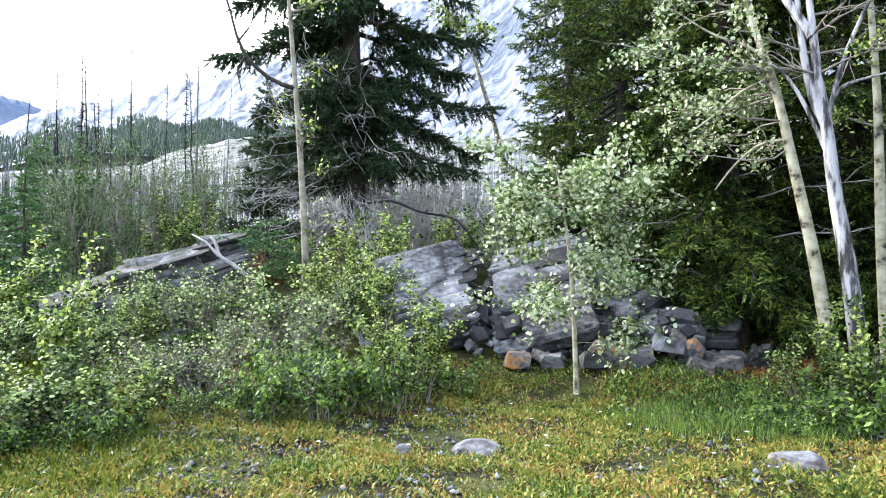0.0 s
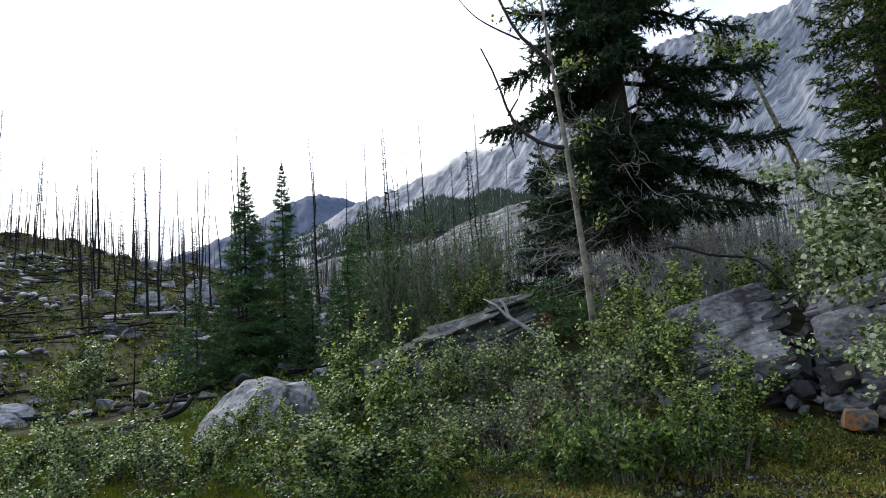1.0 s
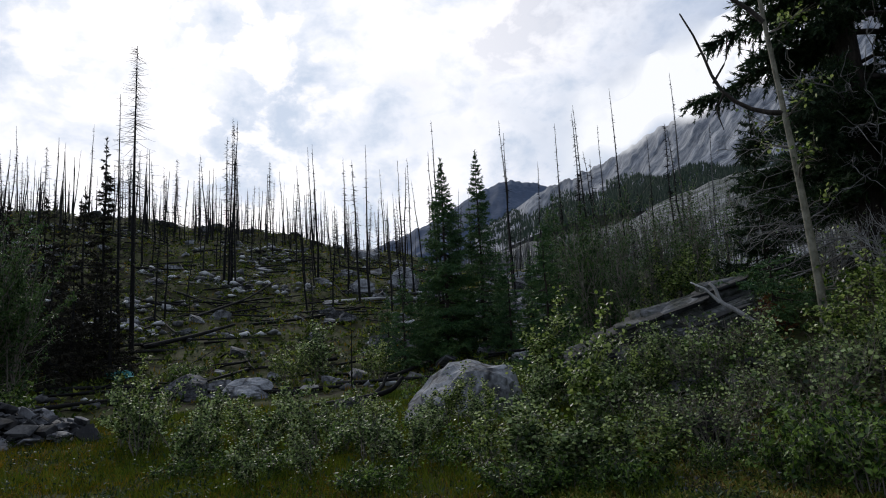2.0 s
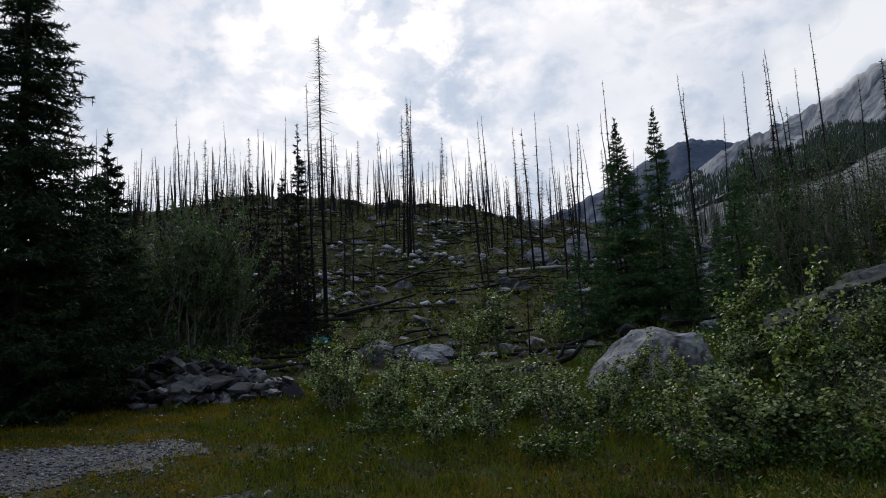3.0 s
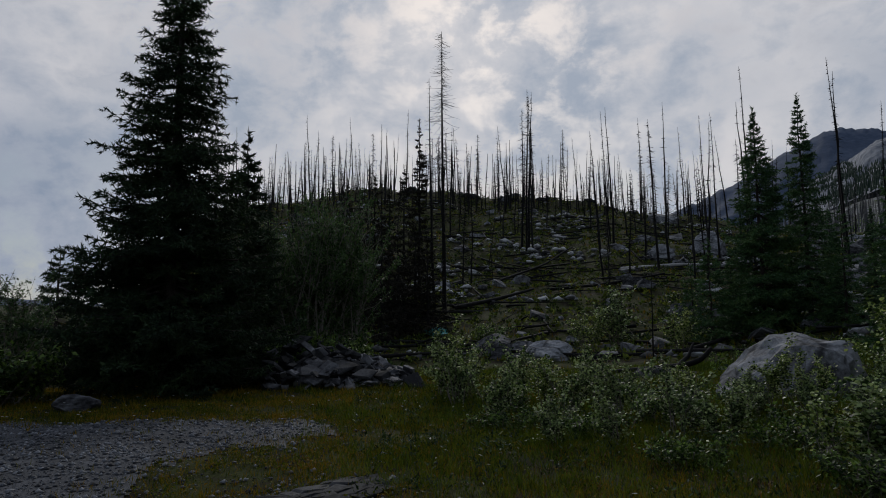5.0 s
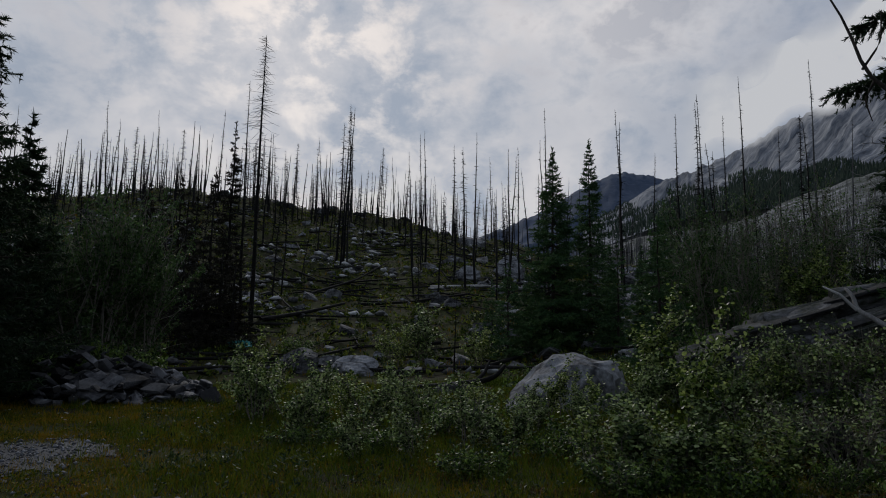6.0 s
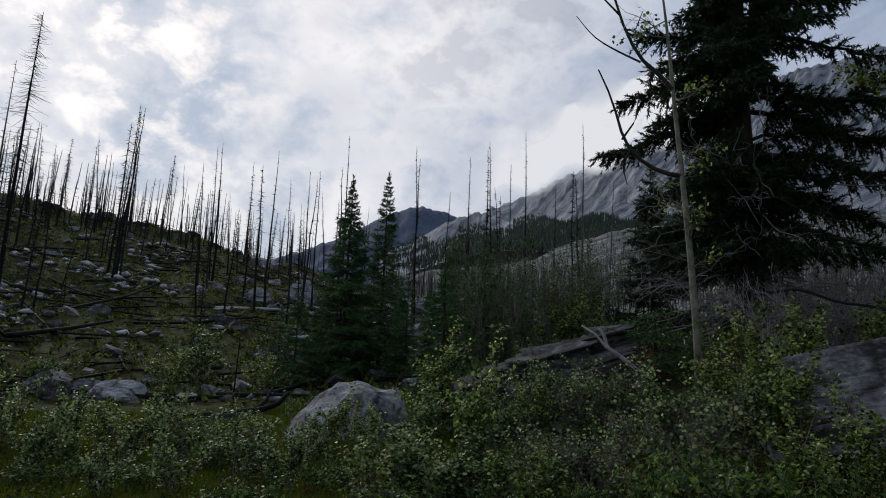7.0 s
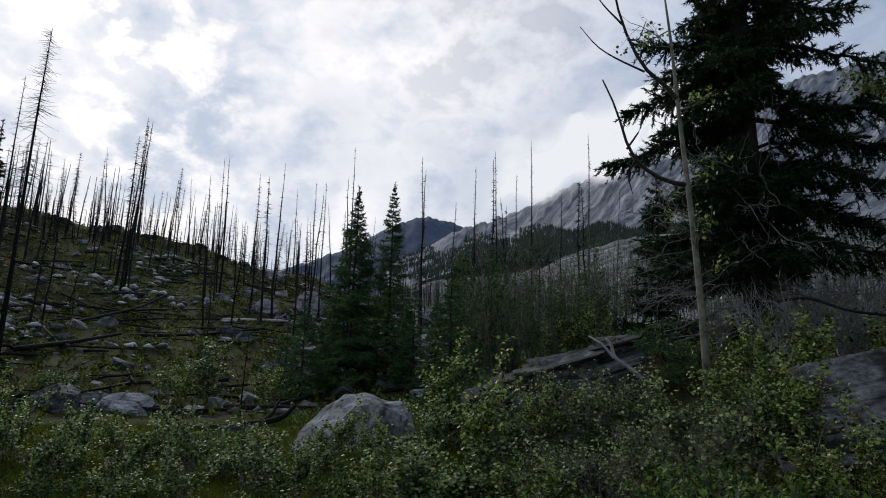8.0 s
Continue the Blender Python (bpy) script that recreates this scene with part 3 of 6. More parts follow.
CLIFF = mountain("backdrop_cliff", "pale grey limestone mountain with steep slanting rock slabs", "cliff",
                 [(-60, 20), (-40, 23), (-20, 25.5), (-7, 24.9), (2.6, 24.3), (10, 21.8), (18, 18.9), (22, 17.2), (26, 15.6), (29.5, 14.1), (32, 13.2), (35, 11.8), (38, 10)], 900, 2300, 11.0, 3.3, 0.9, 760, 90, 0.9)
mountain("backdrop_far_ridge", "hazy blue forested ridge across the valley", "haze_blue_hill",
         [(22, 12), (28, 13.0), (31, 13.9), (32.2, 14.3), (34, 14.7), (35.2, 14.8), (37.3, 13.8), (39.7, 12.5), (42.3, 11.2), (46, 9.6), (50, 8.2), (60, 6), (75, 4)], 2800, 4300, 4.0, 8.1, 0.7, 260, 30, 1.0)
mountain("backdrop_left_ridge", "low dark wooded ridge beyond the clearing", "haze_blue_hill",
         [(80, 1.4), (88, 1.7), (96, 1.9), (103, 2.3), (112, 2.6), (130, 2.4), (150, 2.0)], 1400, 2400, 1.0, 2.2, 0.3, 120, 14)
SCREE = mountain("backdrop_scree", "pale scree slope with sparse burnt trunks", "scree",
                 [(-60, 12), (-20, 13), (0, 13.2), (15, 13.1), (17, 12.8), (20, 12.0), (22, 11.4), (24, 10.4), (28, 9.7), (33, 9.2), (38, 7.8), (42, 6)], 190, 880, 5.5, 5.7, 0.25, 300, 40)


def far_trees():
    """Dark conifers along the foot of the cliff and bare trunks on the scree."""
    rng = np.random.default_rng(44)

    def pick(V, n, el_lo, el_hi, az_lo, az_hi):
        P = V[:, :-2].reshape(-1, 3)
        el = np.degrees(np.arctan2(P[:, 2] - 1.6, np.hypot(P[:, 0], P[:, 1])))
        az = np.degrees(np.arctan2(-P[:, 0], P[:, 1]))
        ok = np.nonzero((el > el_lo + 0.5 * np.sin(az * 0.7)) & (el < el_hi + 0.35 * np.sin(az * 1.1)) & (az > az_lo) & (az < az_hi))[0]
        p = P[rng.choice(ok, n)]
        step = np.linalg.norm(V[1, 10] - V[0, 10])
        return p + np.stack([rng.normal(size=n) * step, rng.normal(size=n) * step, np.zeros(n)], 1)

    g = Geo()
    cone = []
    for z0, z1, w in ((0.05, 0.65, 0.16), (0.42, 1.0, 0.10)):
        for k in range(4):
            a0, a1 = k * 1.5708, (k + 1) * 1.5708
            cone.append([[w * math.cos(a0), w * math.sin(a0), z0], [w * math.cos(a1), w * math.sin(a1), z0], [0, 0, z1]])
    cone = np.array(cone).reshape(-1, 3)
    p = np.concatenate([pick(CLIFF, 3600, 10.6, 13.6, 6, 17), pick(CLIFF, 5200, 10.0, 13.8, 15, 26), pick(CLIFF, 2600, 9.0, 12.0, 25, 38), pick(CLIFF, 1300, 9.0, 13.0, 24.5, 31)])
    h = rng.uniform(6, 14, len(p))
    v = cone[None] * h[:, None, None] + p[:, None] - np.array([0, 0, 2.0])
    g.add(v.reshape(-1, 3), np.arange(v.shape[0] * v.shape[1]).reshape(-1, 3))
    tagged(part("far_conifer_wood", g, "far_needle"), "dark band of distant conifers below the cliff", "forest", kind="stuff")
    g = Geo()
    p = pick(SCREE, 3000, 5, 13, -8, 40)
    for q in p:
        H = rng.uniform(6, 15)
        g.tube([q - np.array([0, 0, 1.0]), q + np.array([rng.normal() * 0.3, rng.normal() * 0.3, H])], [0.2, 0.06], 4)
    tagged(part("far_dead_trees", g, "grey_snag"), "bare grey dead trunks standing on the far scree", "dead trees", kind="stuff")
    g = Geo()
    p = pick(SCREE, 1700, 4.5, 12.6, -5, 40)
    n = len(p)
    s = rng.uniform(0.8, 3.0, n)
    rr = unit_rows(rng.normal(size=(n, 14, 3)))
    base = p[:, None] + rr * s[:, None, None] * np.array([1, 1, 0.8]) * rng.random((n, 14, 1)) ** 0.3 + np.array([0, 0, 0.8])
    base = base.reshape(-1, 3)
    way, up = unit_rows(rng.normal(size=base.shape)), unit_rows(rng.normal(size=base.shape))
    g.leaves(base, way, up, 0.8, 0.6, False)
    tagged(part("far_bushes", g, "leaf_green"), "scattered green bushes on the far scree", "bushes", kind="stuff")


def unit_rows(v):
    return v / (np.linalg.norm(v, axis=-1, keepdims=True) + 1e-9)


far_trees()


def cloud_bank():
    """Low cloud lying against the upper slope of the mountain."""
    m = bpy.data.materials.new("cloud")
    m.use_nodes = True
    nt = m.node_tree
    nt.nodes.clear()
    N, L = nt.nodes.new, nt.links.new
    out, em, clear, mix = N("ShaderNodeOutputMaterial"), N("ShaderNodeEmission"), N("ShaderNodeBsdfTransparent"), N("ShaderNodeMixShader")
    # the sheet glows by itself, in place of daylight falling on the cloud
    em.inputs[0].default_value, em.inputs[1].default_value = (0.93, 0.95, 1.0, 1), 1.1
    tc, sep, nz = N("ShaderNodeTexCoord"), N("ShaderNodeSeparateXYZ"), N("ShaderNodeTexNoise")
    L(tc.outputs["UV"], sep.inputs[0])
    geo = N("ShaderNodeNewGeometry")
    L(geo.outputs["Position"], nz.inputs["Vector"])
    nz.inputs["Scale"].default_value, nz.inputs["Detail"].default_value = 0.006, 6

    def ramp(src, a, b, lo=0.0, hi=1.0):
        r = N("ShaderNodeMapRange")
        r.interpolation_type = "SMOOTHSTEP"
        r.inputs["From Min"].default_value, r.inputs["From Max"].default_value = a, b
        r.inputs["To Min"].default_value, r.inputs["To Max"].default_value = lo, hi
        L(src, r.inputs["Value"])
        return r.outputs[0]

    def mul(a, b, op="MULTIPLY"):
        n = N("ShaderNodeMath")
        n.operation, n.use_clamp = op, True
        L(a, n.inputs[0]), L(b, n.inputs[1])
        return n.outputs[0]

    edge = mul(ramp(sep.outputs[0], 0.0, 0.3), ramp(sep.outputs[0], 0.8, 1.0, 1.0, 0.0))
    body = mul(ramp(sep.outputs[1], 0.0, 0.30, 0.0, 1.15), ramp(sep.outputs[1], 0.6, 1.0, 1.0, 0.0))
    L(mul(mul(edge, body), ramp(nz.outputs[0], 0.3, 0.6, 0.6, 1.4)), mix.inputs[0])
    L(clear.outputs[0], mix.inputs[1]), L(em.outputs[0], mix.inputs[2])
    L(mix.outputs[0], out.inputs[0])
    M["cloud"] = m
    na, ne = 41, 13
    bm = bmesh.new()
    uv = bm.loops.layers.uv.new("UV")
    grid = []
    for i in range(na):
        az = 5 + 26 * i / (na - 1)
        row = []
        for j in range(ne):
            el = 15.2 + (26 - az) * 0.30 + 8.0 * j / (ne - 1)
            x, y = polar(az, 1500 + 60 * math.sin(i * 0.7) * math.sin(j * 0.9))
            row.append(bm.verts.new((x, y, 1.6 + 1500 * math.tan(radians(el)))))
        grid.append(row)
    for i in range(na - 1):
        for j in range(ne - 1):
            f = bm.faces.new((grid[i][j], grid[i][j + 1], grid[i + 1][j + 1], grid[i + 1][j]))
            for loop, (a, b) in zip(f.loops, ((i, j), (i, j + 1), (i + 1, j + 1), (i + 1, j))):
                loop[uv].uv = (a / (na - 1), b / (ne - 1))
    me = bpy.data.meshes.new("backdrop_cloud")
    bm.to_mesh(me)
    bm.free()
    ob = part("backdrop_cloud", me, "cloud")
    ob.visible_shadow = False
    tagged(ob, "low white cloud clinging to the mountain", "cloud", kind="structure")


cloud_bank()


# ---- plants ----
def unit(v):
    return v / (np.linalg.norm(v, axis=-1, keepdims=True) + 1e-9)


def wobble(p0, p1, n, amount, rng):
    """Points of a slightly crooked line."""
    s = np.linspace(0, 1, n)[:, None]
    off = np.cumsum(rng.normal(size=(n, 3)) * amount, axis=0)
    off -= off[:1]
    off -= s * off[-1:]
    return np.asarray(p0, float) * (1 - s) + np.asarray(p1, float) * s + off


def conifer_meshes(H, R, seed, first=0.06, step=0.26, around=6, droop=0.25, trunk_r=0.12, blade=0.11, dense=1.0, shape=0.8, clump=0.0, lean=(0, 0), lo_dead=0.0, bias=None, inner=0.0):
    """Trunk, live crown and bare lower twigs of one spruce, as Geo objects. shape: taper of the outline; clump: gaps in the crown."""
    rng = np.random.default_rng(seed)
    trunk, crown, dead = Geo(), Geo(), Geo()
    n = 14
    pts = np.stack([lean[0] * np.linspace(0, 1, n) + rng.normal(size=n) * 0.015, lean[1] * np.linspace(0, 1, n) + rng.normal(size=n) * 0.015, np.linspace(-0.3, H, n)], 1)
    rad = trunk_r * (1 - np.linspace(0, 0.96, n)) ** 0.85
    rad[0] *= 1.5
    rad[1] *= 1.12
    trunk.tube(pts, rad, 10)
    starts, ways, lens = [], [], []
    z = first * H
    while z < H * 0.99:
        f = z / H
        base = np.array([lean[0] * f, lean[1] * f, z])
        width = R * max(0.03, (1 - f)) ** shape * min(1.0, 0.72 + 2.2 * f)
        whorl = rng.uniform(0.72, 1.1)
        for k in range(max(3, int(around * (0.6 + 0.4 * (1 - f))))):
            a = rng.uniform(0, 2 * np.pi)
            L = width * whorl * rng.uniform(0.7, 1.15)
            if bias is not None:
                L *= 1 + bias[1] * math.cos(a - bias[0])
            if clump and rng.random() < clump:
                L *= rng.uniform(0.2, 0.55)
            out = np.array([math.cos(a), math.sin(a), 0])
            m = max(4, int(L / 0.16))
            s = np.linspace(0, 1, m)
            dz = L * (-droop * 1.5 * s + droop * (1.1 + rng.uniform(-0.3, 0.5)) * s ** 2.2) + rng.uniform(-0.05, 0.1) * L * (1 - f)
            if f > 0.8:
                dz = dz + L * s * 0.5 * (f - 0.8) / 0.2
            spine = base + out * (L * s)[:, None] + np.array([0, 0, 1.0]) * dz[:, None] + np.cumsum(rng.normal(size=(m, 3)) * 0.012, axis=0)
            is_dead = f < lo_dead and rng.random() < 0.6
            (dead if is_dead else crown if L < 0.5 else trunk).tube(spine, 0.004 + 0.016 * min(L, 2.5) * (1 - s * 0.9), 4 if L > 2 else 3)
            side = np.cross(out, [0, 0, 1.0])
            for i in range(1, m):
                if s[i] < 0.45 and L > 0.8 and rng.random() < inner:
                    for _ in range(2):
                        w = unit(out * 0.6 + rng.normal(size=3) * 0.6 + np.array([0, 0, -0.3]))
                        q = rng.uniform(0.2, 0.6)
                        dead.tube([spine[i], spine[i] + w * q * 0.5 + rng.normal(size=3) * 0.04, spine[i] + w * q + rng.normal(size=3) * 0.1], [0.006, 0.004, 0.002], 3)
                if s[i] < 0.22 and L > 0.8:
                    continue
                for sgn in (-1, 1):
                    tl = (0.42 * L * (1 - s[i]) + min(0.16, 0.5 * L)) * rng.uniform(0.5, 1.1)
                    tl = min(tl, 0.8) * min(1.0, 0.3 + 3.2 * (1 - f))
                    w = out * rng.uniform(0.35, 0.9) + sgn * side * rng.uniform(0.6, 1.0) + np.array([0, 0, rng.uniform(-0.5, 0.08)])
                    w /= np.linalg.norm(w)
                    if is_dead:
                        dead.tube([spine[i], spine[i] + w * tl * 0.8 + rng.normal(size=3) * 0.04, spine[i] + w * tl * 1.4 + rng.normal(size=3) * 0.12], [0.006, 0.004, 0.002], 3)
                    else:
                        starts.append(spine[i]), ways.append(w), lens.append(tl)
            if not is_dead:
                starts.append(spine[-2]), ways.append(unit(spine[-1] - spine[-2])), lens.append(0.22 * min(1.0, 0.3 + 3.2 * (1 - f)))
        z += step * (0.75 + 0.5 * rng.random()) * (1.0 if f < 0.75 else 0.7)
    starts.append(np.array([lean[0], lean[1], H * 0.97])), ways.append(np.array([0, 0, 1.0])), lens.append(0.05 * H)
    starts, ways, lens = np.array(starts), np.array(ways), np.array(lens)
    per = np.maximum(4, (lens / blade * 9 * dense)).astype(int)
    idx = np.repeat(np.arange(len(per)), per)
    u = rng.random(len(idx))
    p = starts[idx] + ways[idx] * (u * lens[idx])[:, None]
    p[:, 2] -= 0.10 * (u * lens[idx]) ** 2
    d = unit(ways[idx] * 0.75 + rng.normal(size=(len(idx), 3)) * 0.55)
    crown.blades(p, d, blade * rng.uniform(0.7, 1.3, len(idx)) * np.minimum(1, 0.3 + lens[idx] / 0.3), blade * 0.26, rng)
    return trunk, crown, dead


def conifer(label, az, r, H, R, seed, leaf="needle", name="spruce_tree", bark="bark", group="", sink=0.1, **kw):
    x, y = polar(az, r)
    tree = thing(name, label, "tree", (x, y, gz(x, y) - sink), 0, group)
    trunk, crown, dead = conifer_meshes(H, R, seed, **kw)
    part("trunk", trunk, bark, tree, smooth=True)
    part("crown", crown, leaf, tree)
    if dead.n:
        tagged(part("dead_growth", dead, "grey_wood", tree, "bare grey lower twigs"), kind="stuff")
    return tree


def branchy(rng, p, way, length, radius, depth, geo, tips, spread=0.7, up=0.15, kids=4):
    """A limb with side limbs; collects twig points for leaves."""
    n = 6
    end = p + way * length + np.array([0, 0, up * length * 0.4])
    pts = wobble(p, end, n, length * 0.035, rng)
    geo.tube(pts, radius * (1 - np.linspace(0, 0.8, n)), 5 if radius > 0.01 else 3)
    if depth == 0:
        tips.append(pts)
        return
    for k in range(kids):
        s = rng.uniform(0.25, 1.0)
        i = min(n - 1, int(s * (n - 1)))
        w = unit(way + rng.normal(size=3) * spread + np.array([0, 0, up]))
        branchy(rng, pts[i], w, length * rng.uniform(0.35, 0.6), radius * 0.5, depth - 1, geo, tips, spread, up, kids)
    tips.append(pts[n // 2:])


def leafed(rng, tips, count, size, round_leaf, jitter=0.05, flat=0.6, narrow=0.5):
    """Leaves strewn along twigs."""
    g = Geo()
    tips = [t for t in tips if len(t) > 1]
    weight = rng.random(len(tips)) ** 2 + 0.05
    pick = rng.choice(len(tips), count, p=weight / weight.sum())
    base = np.zeros((count, 3))
    for i, k in enumerate(pick):
        t = tips[k]
        q = rng.random() * (len(t) - 1)
        j = min(int(q), len(t) - 2)
        base[i] = t[j] + (t[j + 1] - t[j]) * (q - j)
    base += rng.normal(size=(count, 3)) * jitter
    way = unit(rng.normal(size=(count, 3)) + np.array([0, 0, -0.25]))
    up = unit(rng.normal(size=(count, 3)) * flat + np.array([0, 0, 1.0]))
    s = size * rng.uniform(0.6, 1.25, count)
    g.leaves(base, way, up, s, s * (0.85 if round_leaf else narrow), round_leaf)
    return g


SHRUBS = {}


def shrub_meshes(kind, seed, height, width, leaves, size, round_leaf, stems=9, depth=1):
    rng = np.random.default_rng(seed)
    wood, tips = Geo(), []
    for k in range(stems):
        a, rad = rng.uniform(0, 6.283), rng.uniform(0, 0.16) * width
        lean = rng.uniform(0.1, 0.55) * width / height
        w = unit(np.array([math.cos(a) * lean, math.sin(a) * lean, 1.0]))
        branchy(rng, np.array([math.cos(a) * rad, math.sin(a) * rad, -0.08]), w, height * rng.uniform(0.6, 1.0), 0.006 + 0.006 * height, depth, wood, tips, 0.6, 0.2, 5)
    return wood, leafed(rng, tips, leaves, size, round_leaf)


def shrub(kind, az, r, scale=1.0, turn=0.0, sx=1.0):
    """Copies one of the shrub kinds to a place."""
    label, make, leaf, wood_mat = SHRUB_KINDS[kind]
    x, y, z = spot(az, r)
    if kind not in SHRUBS:
        t = thing("shrub" if kind != "thicket" else "aspen_tree", label, "shrub" if kind != "thicket" else "tree", group=f"{kind} shrubs")
        wood, leaves = make()
        tagged(part("branching", wood, wood_mat, t), kind="stuff")
        part("foliage", leaves, leaf, t)
        SHRUBS[kind] = t
        t.matrix_world = pose(x, y, z, 0, 0, turn) @ Matrix.Diagonal((scale * sx, scale * sx, scale, 1))
        return t
    t = copy_thing(SHRUBS[kind], pose(x, y, z, 0, 0, turn))
    t.scale = (scale * sx, scale * sx, scale)
    return t


SHRUB_KINDS = {
    "green": ("dense green shrub with narrow leaves on the clearing edge", lambda: shrub_meshes("green", 11, 1.0, 1.5, 2100, 0.092, False, 18), "leaf_green", "twig"),
    "silver": ("silvery willow shrub with small pale leaves", lambda: shrub_meshes("silver", 12, 1.3, 1.4, 2300, 0.062, True, 12), "leaf_silver", "twig"),
    "tall": ("slender young aspen with pale green leaves", lambda: shrub_meshes("tall", 13, 2.0, 0.8, 1900, 0.062, True, 4), "leaf_bright", "twig"),
    "thicket": ("dark leafy aspen in the thicket below the hill", lambda: shrub_meshes("thicket", 18, 4.8, 2.6, 6500, 0.12, False, 14, 1), "leaf_dark", "twig"),
    "bright": ("loose leafy young aspen shrub, bright green", lambda: shrub_meshes("bright", 14, 1.5, 1.3, 2100, 0.062, True, 8), "leaf_bright", "twig"),
    "twiggy": ("half-bare shrub of grey twigs and sparse leaves", lambda: shrub_meshes("twiggy", 15, 1.2, 1.5, 900, 0.056, True, 16, 2), "leaf_silver", "twig"),
    "loose": ("loose young willow shrub with thin stems and scattered pale leaves", lambda: shrub_meshes("loose", 19, 1.35, 1.3, 1500, 0.062, True, 7), "leaf_silver", "twig"),
    "willow": ("tall feathery dark green willow behind the ledge", lambda: shrub_meshes("willow", 20, 3.2, 2.0, 5200, 0.07, False, 9, 2), "leaf_dark", "twig"),
    "bare": ("bare grey-brown bush of fine dead twigs", lambda: shrub_meshes("bare", 25, 1.3, 1.4, 260, 0.05, False, 14, 2), "leaf_silver", "grey_wood"),
    "low": ("low creeping shrub with dark green leaves", lambda: shrub_meshes("low", 16, 0.55, 1.5, 1800, 0.075, False, 16), "leaf_green", "twig"),
}


def snag_geo(H, seed, r0=None, stubs=26, crooked=0.02, stub_len=0.5, thick=True):
    rng = np.random.default_rng(seed)
    trunk, twigs = Geo(), Geo()
    n = 9
    pts = wobble((0, 0, -0.3), (rng.normal() * 0.02 * H, rng.normal() * 0.02 * H, H), n, crooked * H * 0.18, rng)
    r0 = r0 or 0.008 * H + 0.015
    trunk.tube(pts, r0 * (1 - np.linspace(0, 0.9, n)), 6)
    for k in range(stubs):
        s = 0.12 + 0.87 * rng.random() ** 0.7
        i = s * (n - 1)
        j = min(int(i), n - 2)
        p = pts[j] + (pts[j + 1] - pts[j]) * (i - j)
        a = rng.uniform(0, 6.283)
        L = stub_len * rng.uniform(0.2, 1.0) * (1.25 - s)
        w = np.array([math.cos(a), math.sin(a), rng.uniform(-0.6, 0.1)])
        if thick:
            twigs.tube([p, p + w * L * 0.6, p + w * L + np.array([0, 0, rng.uniform(-0.1, 0.15) * L])], [0.014, 0.009, 0.004], 3)
        else:
            twigs.blades(p[None], unit(w)[None], L, 0.055, rng)
    return trunk, twigs


# ---- rocks ----
def rock_mesh(seed, sx, sy, sz, cuts=9, rough=0.06, level=3, layered=0.0, faces=()):
    """A boulder: a ball cut by random planes, roughened; layered adds level ledges."""
    rng = np.random.default_rng(seed)
    bm = bmesh.new()
    bmesh.ops.create_icosphere(bm, subdivisions=level, radius=1.0)
    planes = [(Vector(unit(rng.normal(size=3) * np.array([1, 1, 0.7]))), rng.uniform(0.4, 0.75)) for _ in range(cuts)]
    if faces:
        planes = [(Vector(f[:3]).normalized(), f[3]) for f in faces]
    planes.append((Vector((0, 0, -1)), 0.55))
    off = Vector(rng.uniform(-50, 50, 3))
    for v in bm.verts:
        p = v.co.copy()
        for nrm, d in planes:
            over = p.dot(nrm) - d
            if over > 0:
                p -= nrm * over * 0.985
        if layered:
            q = p.z / layered
            p.x *= 1 + 0.10 * math.sin(q * 6.283) * abs(math.sin(q * 2.1))
            p.y *= 1 + 0.10 * math.sin(q * 6.283) * abs(math.sin(q * 2.1))
        nz = noise.noise(p * 1.7 + off) * rough + noise.noise(p * 4.5 + off) * rough * 0.7 + noise.noise(p * 11 + off) * rough * 0.45 - abs(noise.noise(p * 2.6 - off)) * rough * 1.2
        p += p.normalized() * nz
        v.co = Vector((p.x * sx, p.y * sy, p.z * sz))
    me = bpy.data.meshes.new("rock")
    bm.to_mesh(me)
    bm.free()
    return me


def chunk_mesh(seed):
    """A unit angular block: a box with shifted corners, each broken off along its edges."""
    rng = np.random.default_rng(900 + seed)
    bm = bmesh.new()
    for x in (-0.5, 0.5):
        for y in (-0.5, 0.5):
            for z in (-0.5, 0.5):
                c = np.array([x, y, z]) * rng.uniform(0.55, 1.12, 3)
                for k in range(3):
                    p = c.copy()
                    p[k] *= 1 - rng.uniform(0.05, 0.7)
                    bm.verts.new(p)
    hull = bmesh.ops.convex_hull(bm, input=bm.verts)
    bmesh.ops.delete(bm, geom=[g for g in hull["geom_interior"] if isinstance(g, bmesh.types.BMVert)], context="VERTS")
    me = bpy.data.meshes.new("block")
    bm.to_mesh(me)
    bm.free()
    return me


def bed_mesh(seed):
    """A unit bed of limestone: a flat smooth face with chipped edges and broken ends."""
    rng = np.random.default_rng(950 + seed)
    off = Vector(rng.uniform(-40, 40, 3))
    bm = bmesh.new()
    bmesh.ops.create_cube(bm, size=1.0)
    bmesh.ops.subdivide_edges(bm, edges=bm.edges[:], cuts=7, use_grid_fill=True)
    for v in bm.verts:
        p = v.co.copy()
        rim = sum(abs(c) > 0.499 for c in p)
        n = noise.noise(p * 2.4 + off)
        fine = noise.noise(p * 7 + off)
        k = 1 - (0.05 + 0.09 * abs(fine)) * (rim > 1) - 0.08 * max(0.0, n)
        v.co = Vector((p.x * k * (1 + 0.10 * noise.noise(Vector((p.y * 4, p.z * 2, seed)))), p.y * k, p.z * (1 - 0.12 * (rim > 1)) + 0.10 * n + 0.05 * fine))
    me = bpy.data.meshes.new("bed")
    bm.to_mesh(me)
    bm.free()
    return me


SLABS = {}


